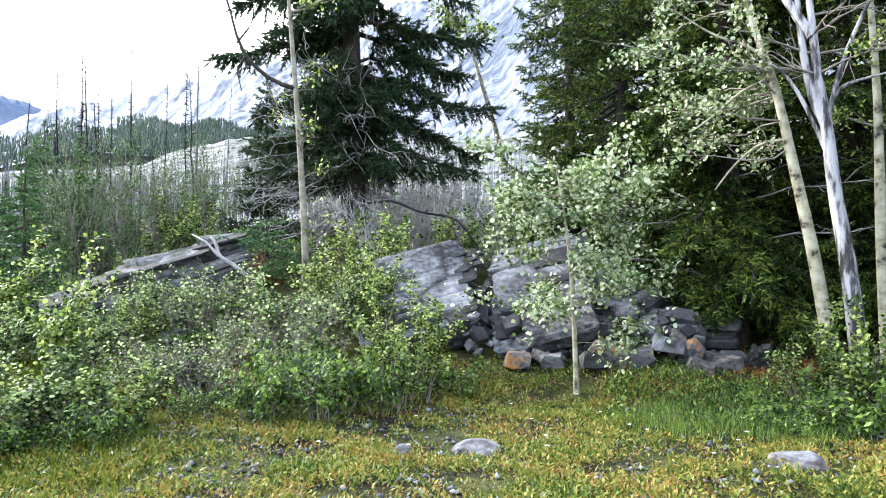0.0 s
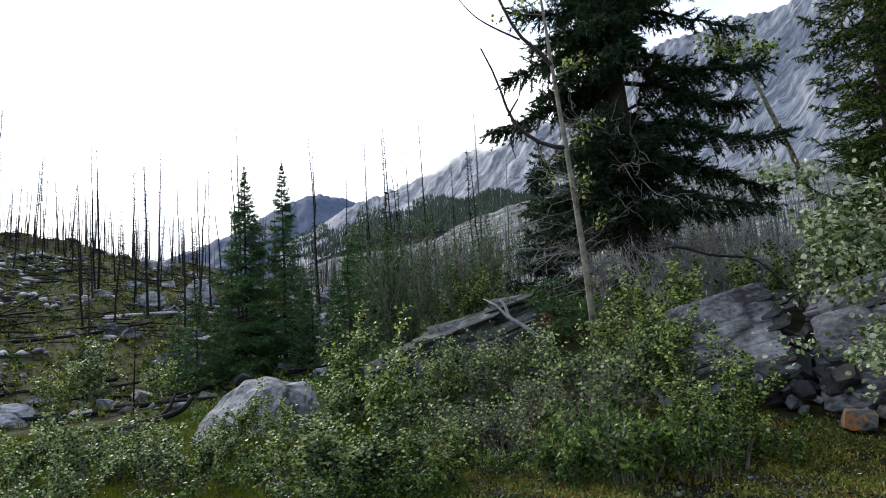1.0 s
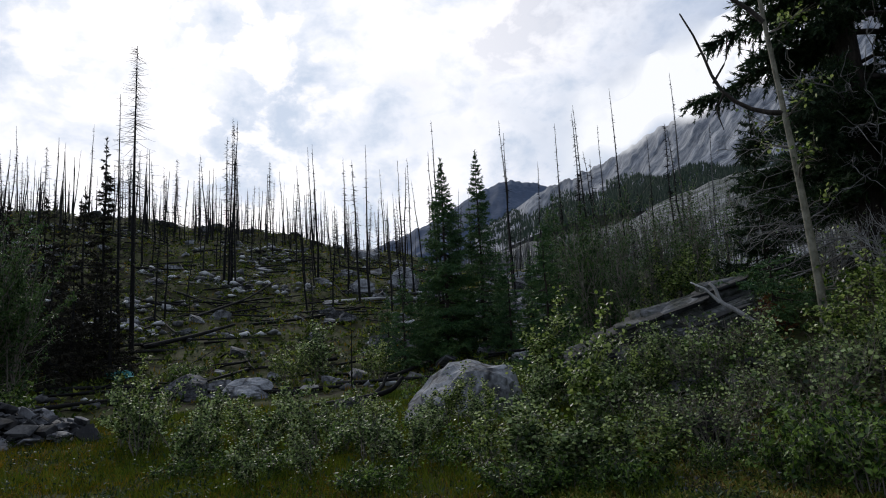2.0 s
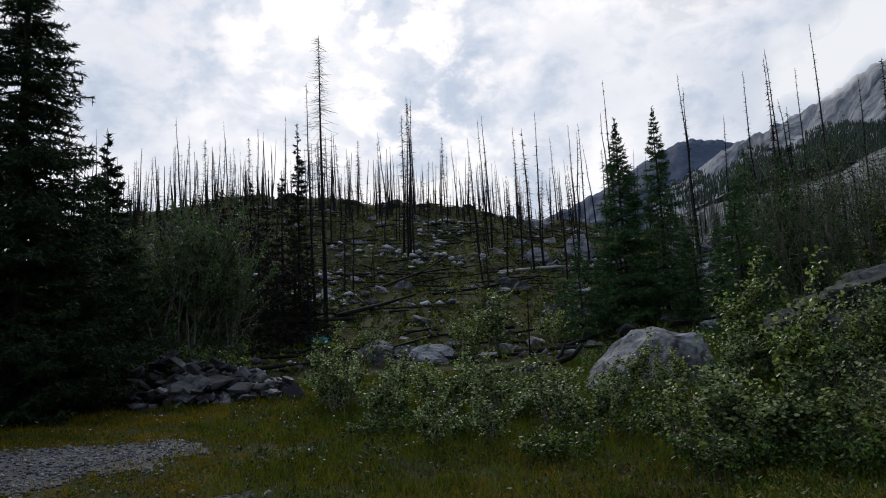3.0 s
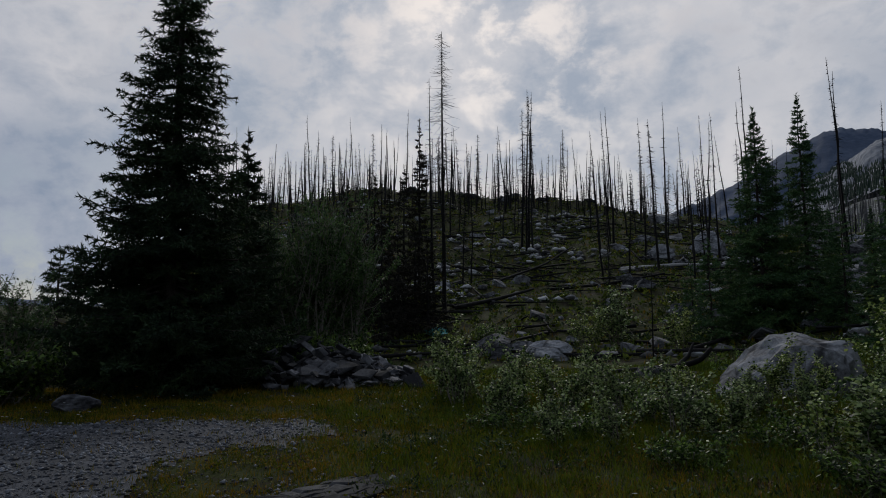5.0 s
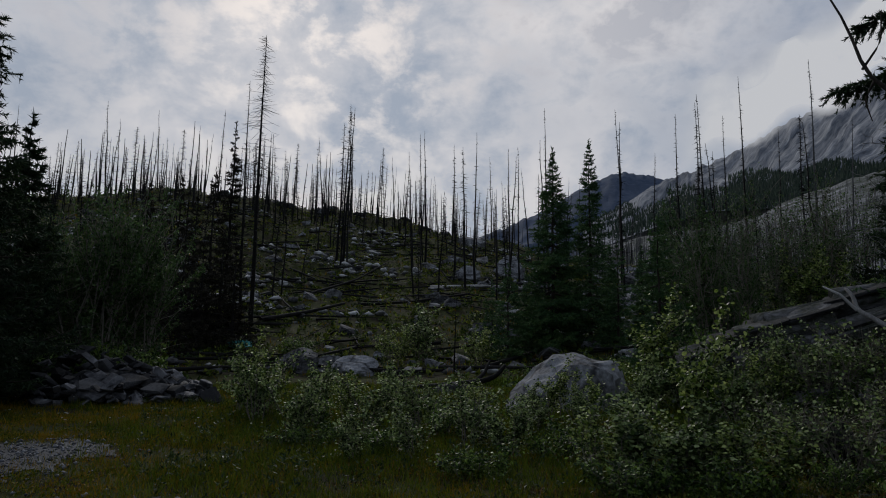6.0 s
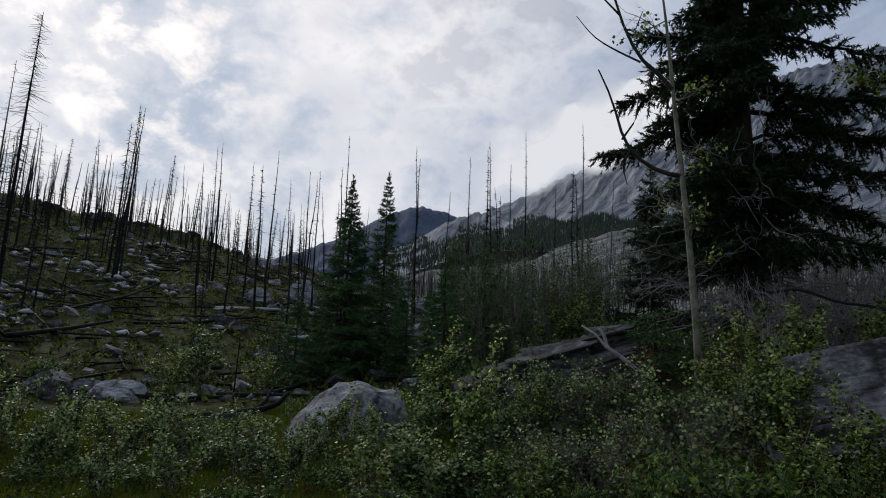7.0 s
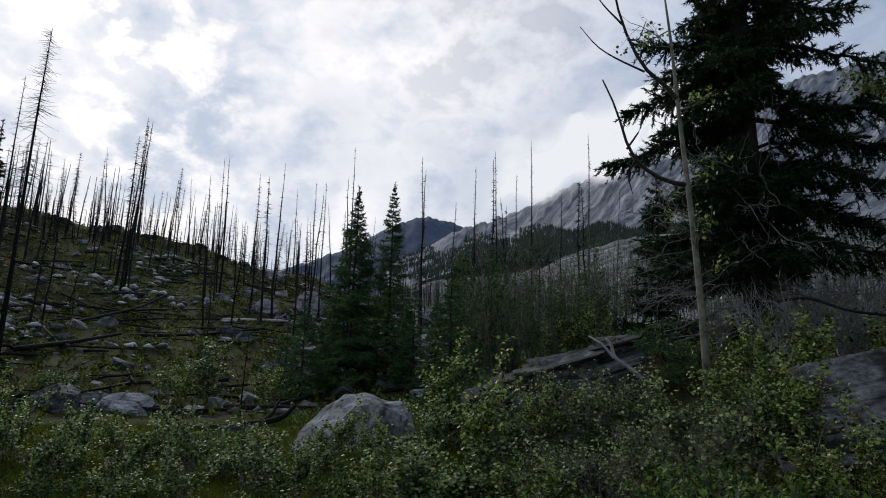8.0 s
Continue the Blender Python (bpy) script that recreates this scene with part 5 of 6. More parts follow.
# ---- aspens with pale bark ----
def aspen(label, az, r, path, r0, seed, limbs, leaves, bark="birch", leaf="leaf_bright", leaf_size=0.06, first=0.45, limb_len=1.2, depth=1, side=0.0, forks=(), fork_mat=""):
    """path: (sideways, away, up) points of the stem from its foot."""
    rng = np.random.default_rng(seed)
    x, y, z = spot(az, r)
    tree = thing("aspen_tree", label, "tree", (x, y, z), az)
    stem, wood, tips = Geo(), Geo(), []
    key = np.array(path, float)
    n = 18
    s = np.linspace(0, len(key) - 1, n)
    pts = np.stack([np.interp(s, np.arange(len(key)), key[:, c]) for c in range(3)], 1)
    pts[1:-1] = (pts[:-2] + 2 * pts[1:-1] + pts[2:]) / 4
    pts[0, 2] -= 0.15
    stem.tube(pts, r0 * (1 - np.linspace(0, 0.75, n)) * np.where(np.arange(n) == 0, 1.35, 1), 10)
    for k in range(limbs):
        i = int(rng.uniform(first, 1.0) * (n - 1))
        a = rng.uniform(0, 6.283)
        w = unit(np.array([math.cos(a) + side, math.sin(a) * 0.8, rng.uniform(-0.1, 0.6)]))
        branchy(rng, pts[i], w, limb_len * rng.uniform(0.5, 1.0), r0 * 0.17, depth, wood, tips, 0.6, 0.05, 4)
    part("trunk", stem, bark, tree, smooth=True)
    for f in forks:
        q = np.array(f, float)
        q = np.stack([np.interp(np.linspace(0, len(q) - 1, 9), np.arange(len(q)), q[:, c]) for c in range(3)], 1)
        q[1:-1] = (q[:-2] + 2 * q[1:-1] + q[2:]) / 4
        limb = Geo()
        limb.tube(q, r0 * (0.62 if len(f) > 4 else 0.3) * (1 - np.linspace(0, 0.7, 9)), 8)
        part("limb", limb, fork_mat or bark, tree, smooth=True)
    tagged(part("branching", wood, "twig", tree), kind="stuff")
    if leaves:
        part("foliage", leafed(rng, tips, leaves, leaf_size, True, 0.08), leaf, tree)
    return tree


def rise(az0, r, *points):
    """(azimuth, elevation) pairs as sideways, away and up from a foot at az0, r."""
    foot = gz(*polar(az0, r))
    return [(-r * math.tan(radians(a - az0)), 0.0, 1.6 + r * math.tan(radians(e)) - foot) for a, e in points]


aspen("pale yellow-barked leaning aspen", -32.1, 10, rise(-32.1, 10, (-32.1, -9), (-31.5, -2.2), (-30.8, 3.8), (-29.9, 9.1), (-29.3, 13.5), (-28.4, 17.5), (-27.2, 21), (-26.4, 26), (-26, 32)), 0.10, 91, 22, 4200, limb_len=2.3, first=0.4, side=-1.1, leaf_size=0.064, leaf="leaf_pale",
      forks=[rise(-32.1, 10, (-28.4, 17.4), (-27.0, 18.7), (-24.6, 19.8), (-21.6, 22.4)), rise(-32.1, 10, (-29.6, 11.0), (-27.6, 11.0), (-25.6, 9.4), (-24.2, 7.6)), rise(-32.1, 10, (-28.8, 15.6), (-27.0, 15.6), (-24.0, 13.4), (-22.6, 12.6))])
aspen("white dead-topped aspen with peeling bark and a forked trunk", -33.9, 9.8, rise(-33.9, 9.8, (-33.9, -9), (-33.6, -5), (-33.2, 2.4), (-32.6, 6.3), (-32.4, 11.8), (-31.9, 15), (-31.8, 18.2), (-31.6, 21), (-31.4, 27)), 0.125, 92, 9, 0, "white_bark", limb_len=1.2, first=0.6,
      forks=[rise(-33.9, 9.8, (-32.4, 11.6), (-31.6, 13.2), (-31.2, 16), (-30.9, 18.3), (-30.8, 21.1), (-30.6, 27)), rise(-33.9, 9.8, (-31.7, 18.4), (-30.9, 19.8), (-30.0, 21.4), (-28.8, 24), (-28.4, 27)),
             rise(-33.9, 9.8, (-32.3, 12.4), (-33.2, 14.4), (-34.6, 14.7), (-36.4, 14.9)), rise(-33.9, 9.8, (-32.5, 9), (-31.2, 13), (-29.8, 16), (-28.6, 17)), rise(-33.9, 9.8, (-32.4, 12), (-33.6, 16.5), (-35.5, 20), (-36.5, 22))])
aspen("slender aspen sapling with a leafy top beside the outcrop", -12.4, 9.35, [(0, 0, 0), (0.0, 0, 1.0), (-0.04, 0, 2.0), (-0.12, 0, 2.8), (-0.22, 0, 3.4)], 0.042, 93, 38, 8200, limb_len=1.5, first=0.2, leaf_size=0.066, leaf="leaf_pale")
aspen("thin pale aspen with dark bare upper limbs", 11.1, 13, rise(11.1, 13, (11.1, 0.3), (11.2, 4.5), (11.5, 11), (12.0, 18), (12.5, 24.1), (12.8, 28.6), (13.2, 32)), 0.082, 94, 15, 500, "aspen_grey", limb_len=1.5, first=0.15, leaf_size=0.075,
      fork_mat="bark", forks=[rise(11.1, 13, (12.5, 24.2), (13.9, 26.0), (15.1, 26.6), (16.6, 29.4), (17.7, 32.5), (18.2, 36)), rise(11.1, 13, (11.9, 17.2), (13.7, 17.5), (15.8, 19.0), (17.0, 20.8), (17.4, 23.5), (18.9, 26.5)),
                              rise(11.1, 13, (15.2, 26.7), (17.6, 28.0), (19.4, 29.2), (20.9, 31)), rise(11.1, 13, (16.6, 29.4), (15.6, 29.2), (14.9, 30.6)), rise(11.1, 13, (16.9, 20.6), (15.6, 22.2), (15.4, 24.4)), rise(11.1, 13, (16.2, 19.6), (16.9, 18.4), (16.5, 16.8)), rise(11.1, 13, (17.0, 30.6), (18.6, 32.2), (20, 34))])
aspen("thin leaning aspen behind the old spruce", -3.6, 18, rise(-3.6, 18, (-6.6, 10.5), (-5.8, 14), (-4.6, 18), (-3.4, 22), (-3.0, 23.5)), 0.085, 97, 12, 900, limb_len=1.1, first=0.7, leaf_size=0.09)
aspen("tall pale aspen trunk at the wood edge", -35.4, 10.2, [(0, 0, 0), (0.0, 0, 2), (0.05, 0, 4), (0, 0, 7)], 0.10, 96, 8, 900, limb_len=1.2, first=0.6)

# aspen thicket below the hill
rngt = np.random.default_rng(77)
for k in range(9):
    az, r = 74.8 + k * 1.0 + rngt.uniform(-0.3, 0.3), rngt.uniform(21, 27)
    shrub("thicket", az, r, rngt.uniform(0.8, 1.15), rngt.uniform(0, 360), 0.85)

# ---- shrubs ----
for kind, az, r, s, turn, sx in (
    ("tall", 30.0, 9.0, 0.90, 10, 1.0), ("silver", 33.5, 8.6, 0.61, 40, 1.1), ("silver", 27.5, 8.6, 0.61, 140, 1.1), ("bright", 36.5, 8.2, 0.59, 80, 1.2), ("loose", 24.0, 9.3, 0.54, 200, 1.1),
    ("green", 20.5, 8.2, 0.43, 20, 1.0), ("green", 15.0, 7.7, 0.72, 80, 1.0), ("green", 9.5, 7.6, 0.88, 170, 1.0), ("green", 4.5, 8.1, 0.84, 240, 1.0), ("green", 12.5, 8.8, 0.88, 300, 1.0),
    ("twiggy", 17.0, 10.4, 0.61, 0, 1.1), ("twiggy", 11.5, 10.4, 0.79, 120, 1.1), ("silver", 13.8, 10.6, 0.75, 60, 1.2), ("silver", 8.5, 10.6, 0.79, 300, 1.0), ("bright", 7.0, 11.2, 0.88, 30, 1.0),
    ("tall", 4.6, 11.0, 0.66, 300, 1.3), ("tall", 1.2, 8.8, 0.70, 90, 1.2), ("bright", 2.6, 8.9, 0.62, 180, 1.0), ("low", -1.0, 9.2, 0.88, 45, 1.0), ("low", 26, 7.6, 0.72, 0, 1.1), ("low", 31, 7.4, 0.72, 77, 1.1),
    ("silver", 33.8, 11.3, 0.65, 10, 1.0), ("silver", 38.0, 11.8, 0.47, 70, 1.2), ("silver", 42.5, 12.0, 0.42, 150, 1.2), ("silver", 33.0, 12.6, 0.79, 220, 1.1), ("bright", 47.5, 12.6, 0.51, 15, 1.2),
    ("tall", 33.2, 14.0, 0.95, 15, 1.2), ("silver", 30.0, 12.8, 0.72, 290, 1.1), ("loose", 52.0, 11.5, 0.72, 33, 1.1), ("loose", 56.5, 12.2, 0.77, 200, 1.1), ("silver", 51.0, 13.0, 0.51, 100, 1.1),
    ("loose", 66.0, 13.0, 0.98, 10, 0.9), ("loose", 63.0, 11.0, 0.72, 210, 1.0), ("loose", 60.5, 14.0, 0.77, 120, 1.1), ("tall", 67.5, 15.0, 0.72, 60, 1.2), ("loose", 48.0, 10.0, 0.68, 300, 1.2), ("loose", 57.5, 9.0, 0.51, 80, 1.1), ("loose", 54.0, 14.0, 0.77, 60, 1.0),
    ("loose", 52.5, 9.0, 0.51, 30, 1.2), ("silver", 44.5, 9.4, 0.51, 340, 1.2), ("low", 59.5, 10.6, 0.42, 20, 1.0), ("low", 40.0, 9.6, 0.77, 200, 1.2), ("low", 47.5, 8.0, 0.68, 100, 1.1),
    ("low", 24.5, 11.6, 0.65, 50, 1.1), ("low", 20.0, 11.6, 0.65, 150, 1.1), ("low", 22.0, 12.4, 0.58, 150, 1.2), ("bright", 6.0, 13.5, 1.00, 40, 1.2), ("bright", 1.5, 14.0, 1.00, 80, 1.2), ("bright", -3.0, 15.0, 1.00, 200, 1.2),
    ("bright", -30.0, 9.0, 0.55, 60, 1.0), ("bright", -33.5, 8.6, 0.80, 160, 1.0), ("low", -31.0, 7.9, 0.90, 120, 1.2), ("low", -29.0, 7.4, 0.50, 220, 1.2), ("green", -36.0, 8.2, 0.90, 10, 1.1),
    ("willow", 27.8, 20, 1.15, 10, 0.9), ("willow", 24.8, 19, 1.00, 120, 0.9), ("willow", 29.3, 21.5, 1.20, 200, 0.8), ("willow", 22.3, 19.5, 0.80, 250, 1.0), ("green", 28.5, 17.5, 1.10, 60, 1.0), ("green", 24.0, 17.5, 1.00, 20, 1.0), ("green", 26.5, 17, 0.90, 90, 1.1), ("tall", 23.0, 18.5, 1.0, 80, 1.2), ("bright", 20.0, 19, 1.10, 200, 1.0), ("green", 17.5, 18, 1.00, 200, 1.2), ("bare", 3.5, 19, 1.70, 10, 1.2), ("bare", -0.5, 19.5, 1.80, 100, 1.2), ("bare", -4.0, 18.5, 1.60, 200, 1.2), ("bare", 10.0, 20, 1.60, 300, 1.2), ("bare", 1.5, 22, 2.00, 30, 1.2),
    ("silver", 52.0, 29.0, 1.60, 50, 1.2), ("bright", 54.5, 27.0, 1.00, 150, 1.1), ("bright", 47.0, 25.0, 1.00, 180, 1.1), ("green", 63.0, 30.0, 1.00, 90, 1.3),
    ("thicket", 101.0, 19.0, 0.52, 20, 1.35), ("thicket", 104.5, 18.0, 0.52, 120, 1.5), ("thicket", 98.5, 20.0, 0.42, 220, 1.5), ("thicket", 107.5, 17.0, 0.45, 300, 1.5), ("green", 102.5, 16.0, 1.00, 300, 1.4),
):
    shrub(kind, az, r, s, turn, sx)


# ---- standing dead trees on the burnt hill ----
SNAGS = []


def snags():
    rng = np.random.default_rng(99)
    for k in range(7):
        H = (8.5, 10, 11.5, 9, 12.5, 7, 10.5)[k]
        trunk, twigs = snag_geo(H, 300 + k, stubs=(110, 170, 90, 220, 140, 70, 170)[k], stub_len=(0.7, 1.1, 0.6, 1.3, 0.9, 0.6, 1.0)[k], thick=False)
        SNAGS.append((part("trunk", trunk, "burnt", smooth=True), tagged(part("dead_twig_growth", twigs, "burnt"), kind="stuff")))
    made = []

    def stand(az, r, k, scale, lean=2.5):
        x, y, z = spot(az, r, -0.2)
        if not hasattr(stand, "t") or k not in stand.t:
            t = thing("dead_tree", "slender charred dead trunk with broken branch stubs on the burnt hill", "dead tree", group="burnt trees on the hill")
            for p in SNAGS[k]:
                p.parent = t
            stand.t[k] = t
        else:
            t = copy_thing(stand.t[k], Matrix())
        t.matrix_world = pose(x, y, z, rng.normal() * lean, rng.normal() * lean, rng.uniform(0, 360)) @ Matrix.Diagonal((scale, scale, scale, 1))
        made.append(t)

    stand.t = {}
    for n in range(165):
        stand(rng.uniform(45, 88), rng.uniform(78, 96), int(rng.integers(0, 7)), 0.32 + 0.72 * rng.random() ** 1.2)
    for n in range(60):
        stand(rng.uniform(44, 84), rng.uniform(44, 80), int(rng.integers(0, 7)), rng.uniform(0.55, 1.0))
    for n in range(50):
        stand(rng.uniform(13, 44), rng.uniform(45, 130), int(rng.integers(0, 7)), rng.uniform(0.7, 1.3))
    for az, r, k, s in ((34.8, 62, 4, 1.25), (30.0, 48, 3, 0.95), (28.5, 46, 1, 1.1), (27.3, 47, 6, 1.1), (24.2, 44, 3, 1.0), (20.2, 40, 4, 0.95), (41.2, 40, 2, 1.0), (59.3, 58, 4, 1.2), (59.9, 59, 1, 1.35), (52, 58, 2, 1.1), (47.5, 52, 2, 1.15), (48.4, 50, 6, 1.1)):
        stand(az, r, k, s, 1.0)


snags()


def far_snags():
    """The thinner dead trunks behind, along the crest of the hill."""
    rng = np.random.default_rng(98)
    g = Geo()
    for n in range(270):
        az, r = rng.uniform(44, 89), rng.uniform(84, 110)
        x, y, z = spot(az, r, -0.3)
        H = 2.0 + 8.0 * rng.random() ** 1.5
        tip = np.array([x + rng.normal() * 0.03 * H, y + rng.normal() * 0.03 * H, z + H])
        p = wobble((x, y, z), tip, 5, 0.05, rng)
        g.tube(p, np.linspace(0.10, 0.03, 5), 4)
        k = int(rng.integers(6, 60))
        f = rng.uniform(0.2, 1.0, k)
        a = rng.uniform(0, 6.283, k)
        way = unit(np.stack([np.cos(a), np.sin(a), rng.uniform(-0.7, 0.1, k)], 1))
        g.blades(p[0] + (tip - p[0]) * f[:, None], way, rng.uniform(0.2, 0.9, k) * (1.2 - f), 0.05, rng)
    tagged(part("far_burnt_trees", g, "burnt"), "thin charred trunks crowded along the crest of the hill", "dead trees", kind="stuff")


far_snags()


def lone_snag(label, az, r, H, seed, r0, stubs, stub_len, mat="burnt"):
    x, y, z = spot(az, r, -0.1)
    t = thing("dead_tree", label, "dead tree", (x, y, z), 0)
    trunk, twigs = snag_geo(H, seed, r0, stubs, 0.012, stub_len, r < 40)
    part("trunk", trunk, mat, t, smooth=True)
    tagged(part("dead_twig_growth", twigs, mat, t), kind="stuff")


lone_snag("tall black dead conifer with fine bare twigs", 66.8, 36, 16.6, 401, 0.14, 420, 2.1)
lone_snag("thin black dead conifer beside the tall one", 67.7, 37, 13.6, 402, 0.10, 120, 0.8)
lone_snag("small charred trunk below the slope", 49.3, 24, 3.2, 403, 0.04, 10, 0.4)


def tall_snags():
    """Dead conifers that stand out above the rest: azimuth, distance, elevation of the tip, twig length."""
    rng = np.random.default_rng(71)
    for k, (az, r, el, twig) in enumerate(((30.1, 47, 19.3, 0.35), (28.6, 46, 19.9, 0.5), (27.9, 47, 20.6, 0.35), (26.5, 52, 18.7, 0.3), (24.9, 46, 21.5, 0.35), (20.3, 40, 21.9, 0.3), (20.9, 42, 18.1, 0.6),
                                           (34.6, 52, 19.8, 0.35), (32.3, 50, 16.3, 0.3), (41.0, 46, 20.4, 0.3), (44.4, 56, 17.1, 0.3), (43.6, 56, 17.2, 0.3), (49.3, 58, 17.5, 0.5), (52.2, 60, 18.3, 0.35),
                                           (59.5, 56, 20.5, 0.6), (58.9, 57, 20.0, 0.6), (76.7, 88, 16.6, 0.9), (73.1, 88, 16.9, 0.9), (63.8, 84, 16.8, 0.9), (56.3, 80, 16.9, 0.8), (52.4, 34, 8.9, 0.4), (18.0, 48, 17.5, 0.3), (22.6, 55, 17.2, 0.3))):
        x, y, z = spot(az, r)
        H = 1.6 + r * math.tan(radians(el)) - z
        lone_snag("tall thin grey dead trunk with a few stubs" if az < 36 else "tall charred dead conifer on the hill", az, r, H, 700 + k, 0.0045 * H + 0.035, 190 if twig < 0.5 else 280, twig * 1.7, "grey_snag" if az < 36 and k % 4 == 1 else "burnt")


tall_snags()


# ---- single pieces of dead wood ----
def dead_limb(name, label, points, radius, mat="grey_wood", side=()):
    t = thing(name, label, "dead wood", points[0])
    g = Geo()
    key = np.array(points, float) - np.array(points[0])
    n = 14
    s = np.linspace(0, len(key) - 1, n)
    p = np.stack([np.interp(s, np.arange(len(key)), key[:, c]) for c in range(3)], 1)
    p[1:-1] = (p[:-2] + 2 * p[1:-1] + p[2:]) / 4
    g.tube(p, radius * np.linspace(1.0, 0.55, n), 8)
    part("stem", g, mat, t, smooth=True)
    for q in side:
        g = Geo()
        q = np.array(q, float) - np.array(points[0])
        g.tube(q, radius * np.linspace(0.7, 0.3, len(q)), 6)
        part("fork", g, mat, t, smooth=True)


def seen(az, r, el):
    x, y = polar(az, r)
    return x, y, 1.6 + r * math.tan(radians(el))


dead_limb("dead_branch", "bleached forked dead branch lying on the ledge", [seen(16.0, 12.9, 1.2), seen(17.2, 13.1, 2.2), seen(18.3, 13.2, 2.9), seen(18.5, 13.3, 4.0), seen(18.9, 13.4, 4.5)], 0.05,
          side=[[seen(18.3, 13.2, 2.9), seen(19.3, 13.2, 4.1), seen(20.3, 13.3, 4.7)]])
dead_limb("dead_branch", "dark curved fallen branch above the boulder", [seen(53.7, 20, -4.2), seen(50, 20, -3.8), seen(46.9, 20, -3.4), seen(45.6, 20, -2.9), seen(44.9, 20.2, -2.0)], 0.11, "burnt", side=[[seen(47.5, 20, -3.5), seen(46.6, 20.3, -2.6), seen(46.2, 20.4, -1.6)]])
dead_limb("fallen_log", "long charred trunk lying across the slope", [spot(57.8, 43, 0.15), spot(53, 43.5, 0.2), spot(48.0, 45, 0.35)], 0.11, "burnt")
dead_limb("fallen_log", "charred trunk leaning down the slope", [spot(62.5, 44, 0.1), spot(58, 51, 0.4), spot(55.5, 56, 0.8)], 0.10, "burnt")
dead_limb("fallen_log", "grey weathered trunk lying across the slope", [spot(51.5, 50, 0.2), spot(47, 51, 0.3), spot(43.5, 53, 0.3)], 0.15, "grey_wood")
dead_limb("fallen_log", "charred trunk lying in the rubble", [spot(66, 37, 0.1), spot(62, 39, 0.3), spot(59, 41, 0.5)], 0.14, "burnt")
dead_limb("dead_limb", "crooked bare limb hanging from the old spruce", [seen(5.6, 15.5, 7.5), seen(3.5, 15.0, 7.8), seen(1.0, 14.6, 6.6), seen(-2.2, 14.2, 6.2), seen(-4.0, 14.0, 3.6)], 0.035, "burnt")
conifer("low dying spruce with rusty needles on the ledge", 15.4, 13.7, 0.9, 0.9, 87, leaf="rust_needle", name="low_spruce", step=0.13, around=7, trunk_r=0.04, blade=0.09, shape=0.6)
conifer("slender young spruce on the slope", 46.0, 29, 3.6, 0.9, 88, leaf="needle_light", step=0.22, around=6, blade=0.15, trunk_r=0.05, shape=0.9, group="young spruces")


def teal_sheet():
    """A small teal tarpaulin lying at the foot of the hill."""
    x, y, z = spot(67.6, 31.5)
    bm = bmesh.new()
    bmesh.ops.create_grid(bm, x_segments=10, y_segments=8, size=0.5)
    for v in bm.verts:
        v.co.z = 0.06 * math.sin(v.co.x * 7 + v.co.y * 3) + 0.05 * math.sin(v.co.y * 9) + 0.1
        v.co.x *= 1.1
    bmesh.ops.solidify(bm, geom=bm.faces[:], thickness=0.01)
    me = bpy.data.meshes.new("tarpaulin")
    bm.to_mesh(me)
    bm.free()
    me.materials.append(M["teal"])
    ob = new("tarpaulin", me)
    ob.matrix_world = pose(x, y, z + 0.05, 24, 0, 67.6)
    tagged(ob, "small crumpled teal tarpaulin below the burnt hill", "tarpaulin")


teal_sheet()
boulder("grey rock at the foot of the big spruce", 96.2, 14.6, 0.5, 0.4, 0.25, 43, "rock", 0.05, 90)
boulder("flat grey rock at the edge of the clearing", 105.0, 15.5, 1.0, 0.6, 0.35, 45, "dark_rock", 0.05, 90)
boulder("large white rock high on the slope", 43.9, 58, 2.4, 1.8, 1.8, 46, "pale", 0.5, 90, 16, rough=0.17)
boulder("white rock on the slope", 43.6, 58, 1.3, 1.1, 0.9, 47, "pale", 0.2, 30, 14, rough=0.17)
boulder("broad pale rock on the slope", 48.2, 54, 2.0, 1.4, 1.2, 48, "pale", 0.2, 50, 16, rough=0.18)
boulder("broad pale rock on the slope", 46.6, 52, 1.2, 1.0, 0.8, 49, "pale", 0.2, 70, 14, rough=0.18)
boulder("pale rock behind the young spruces", 33.5, 48, 2.0, 1.5, 1.2, 50, "pale", 0.2, 20, 16, rough=0.18)
boulder("pale rock behind the young spruces", 31.8, 42, 1.5, 1.3, 1.0, 52, "pale", 0.2, 80, 16, rough=0.18)
boulder("pale rock behind the young spruces", 35.2, 44, 1.6, 1.3, 0.9, 53, "pale", 0.2, 130, 16, rough=0.18)

for az, s, sd in ((55.3, 1.5, 171), (57.9, 1.1, 172), (50.3, 1.2, 173), (52.4, 0.9, 174), (61.0, 1.2, 175), (64.5, 1.0, 176), (69.5, 1.3, 177), (53.9, 0.8, 178)):
    boulder("blackened jagged rock on the ridge", az, 93, s * 1.9, s, s * 0.9, sd, "black_rock_and_gap", -0.25 * s, az + 20 * s, 10, 3, "rocks on the ridge", rough=0.2)
for az, r, s, turn in ((75.5, 20.5, 1.3, 10), (77.2, 21.0, 1.5, 100), (79.0, 20.3, 1.4, 200), (80.6, 20.8, 1.5, 300), (82.0, 20.0, 1.3, 50)):
    shrub("green", az, r, s, turn, 1.0)
for az, r, s, turn in ((99.5, 17.0, 1.2, 0), (101.5, 16.5, 1.4, 70), (104.5, 16.0, 1.3, 160), (106.5, 15.6, 1.4, 250), (108.8, 16.0, 1.5, 20)):
    shrub("green", az, r, s, turn, 1.1)

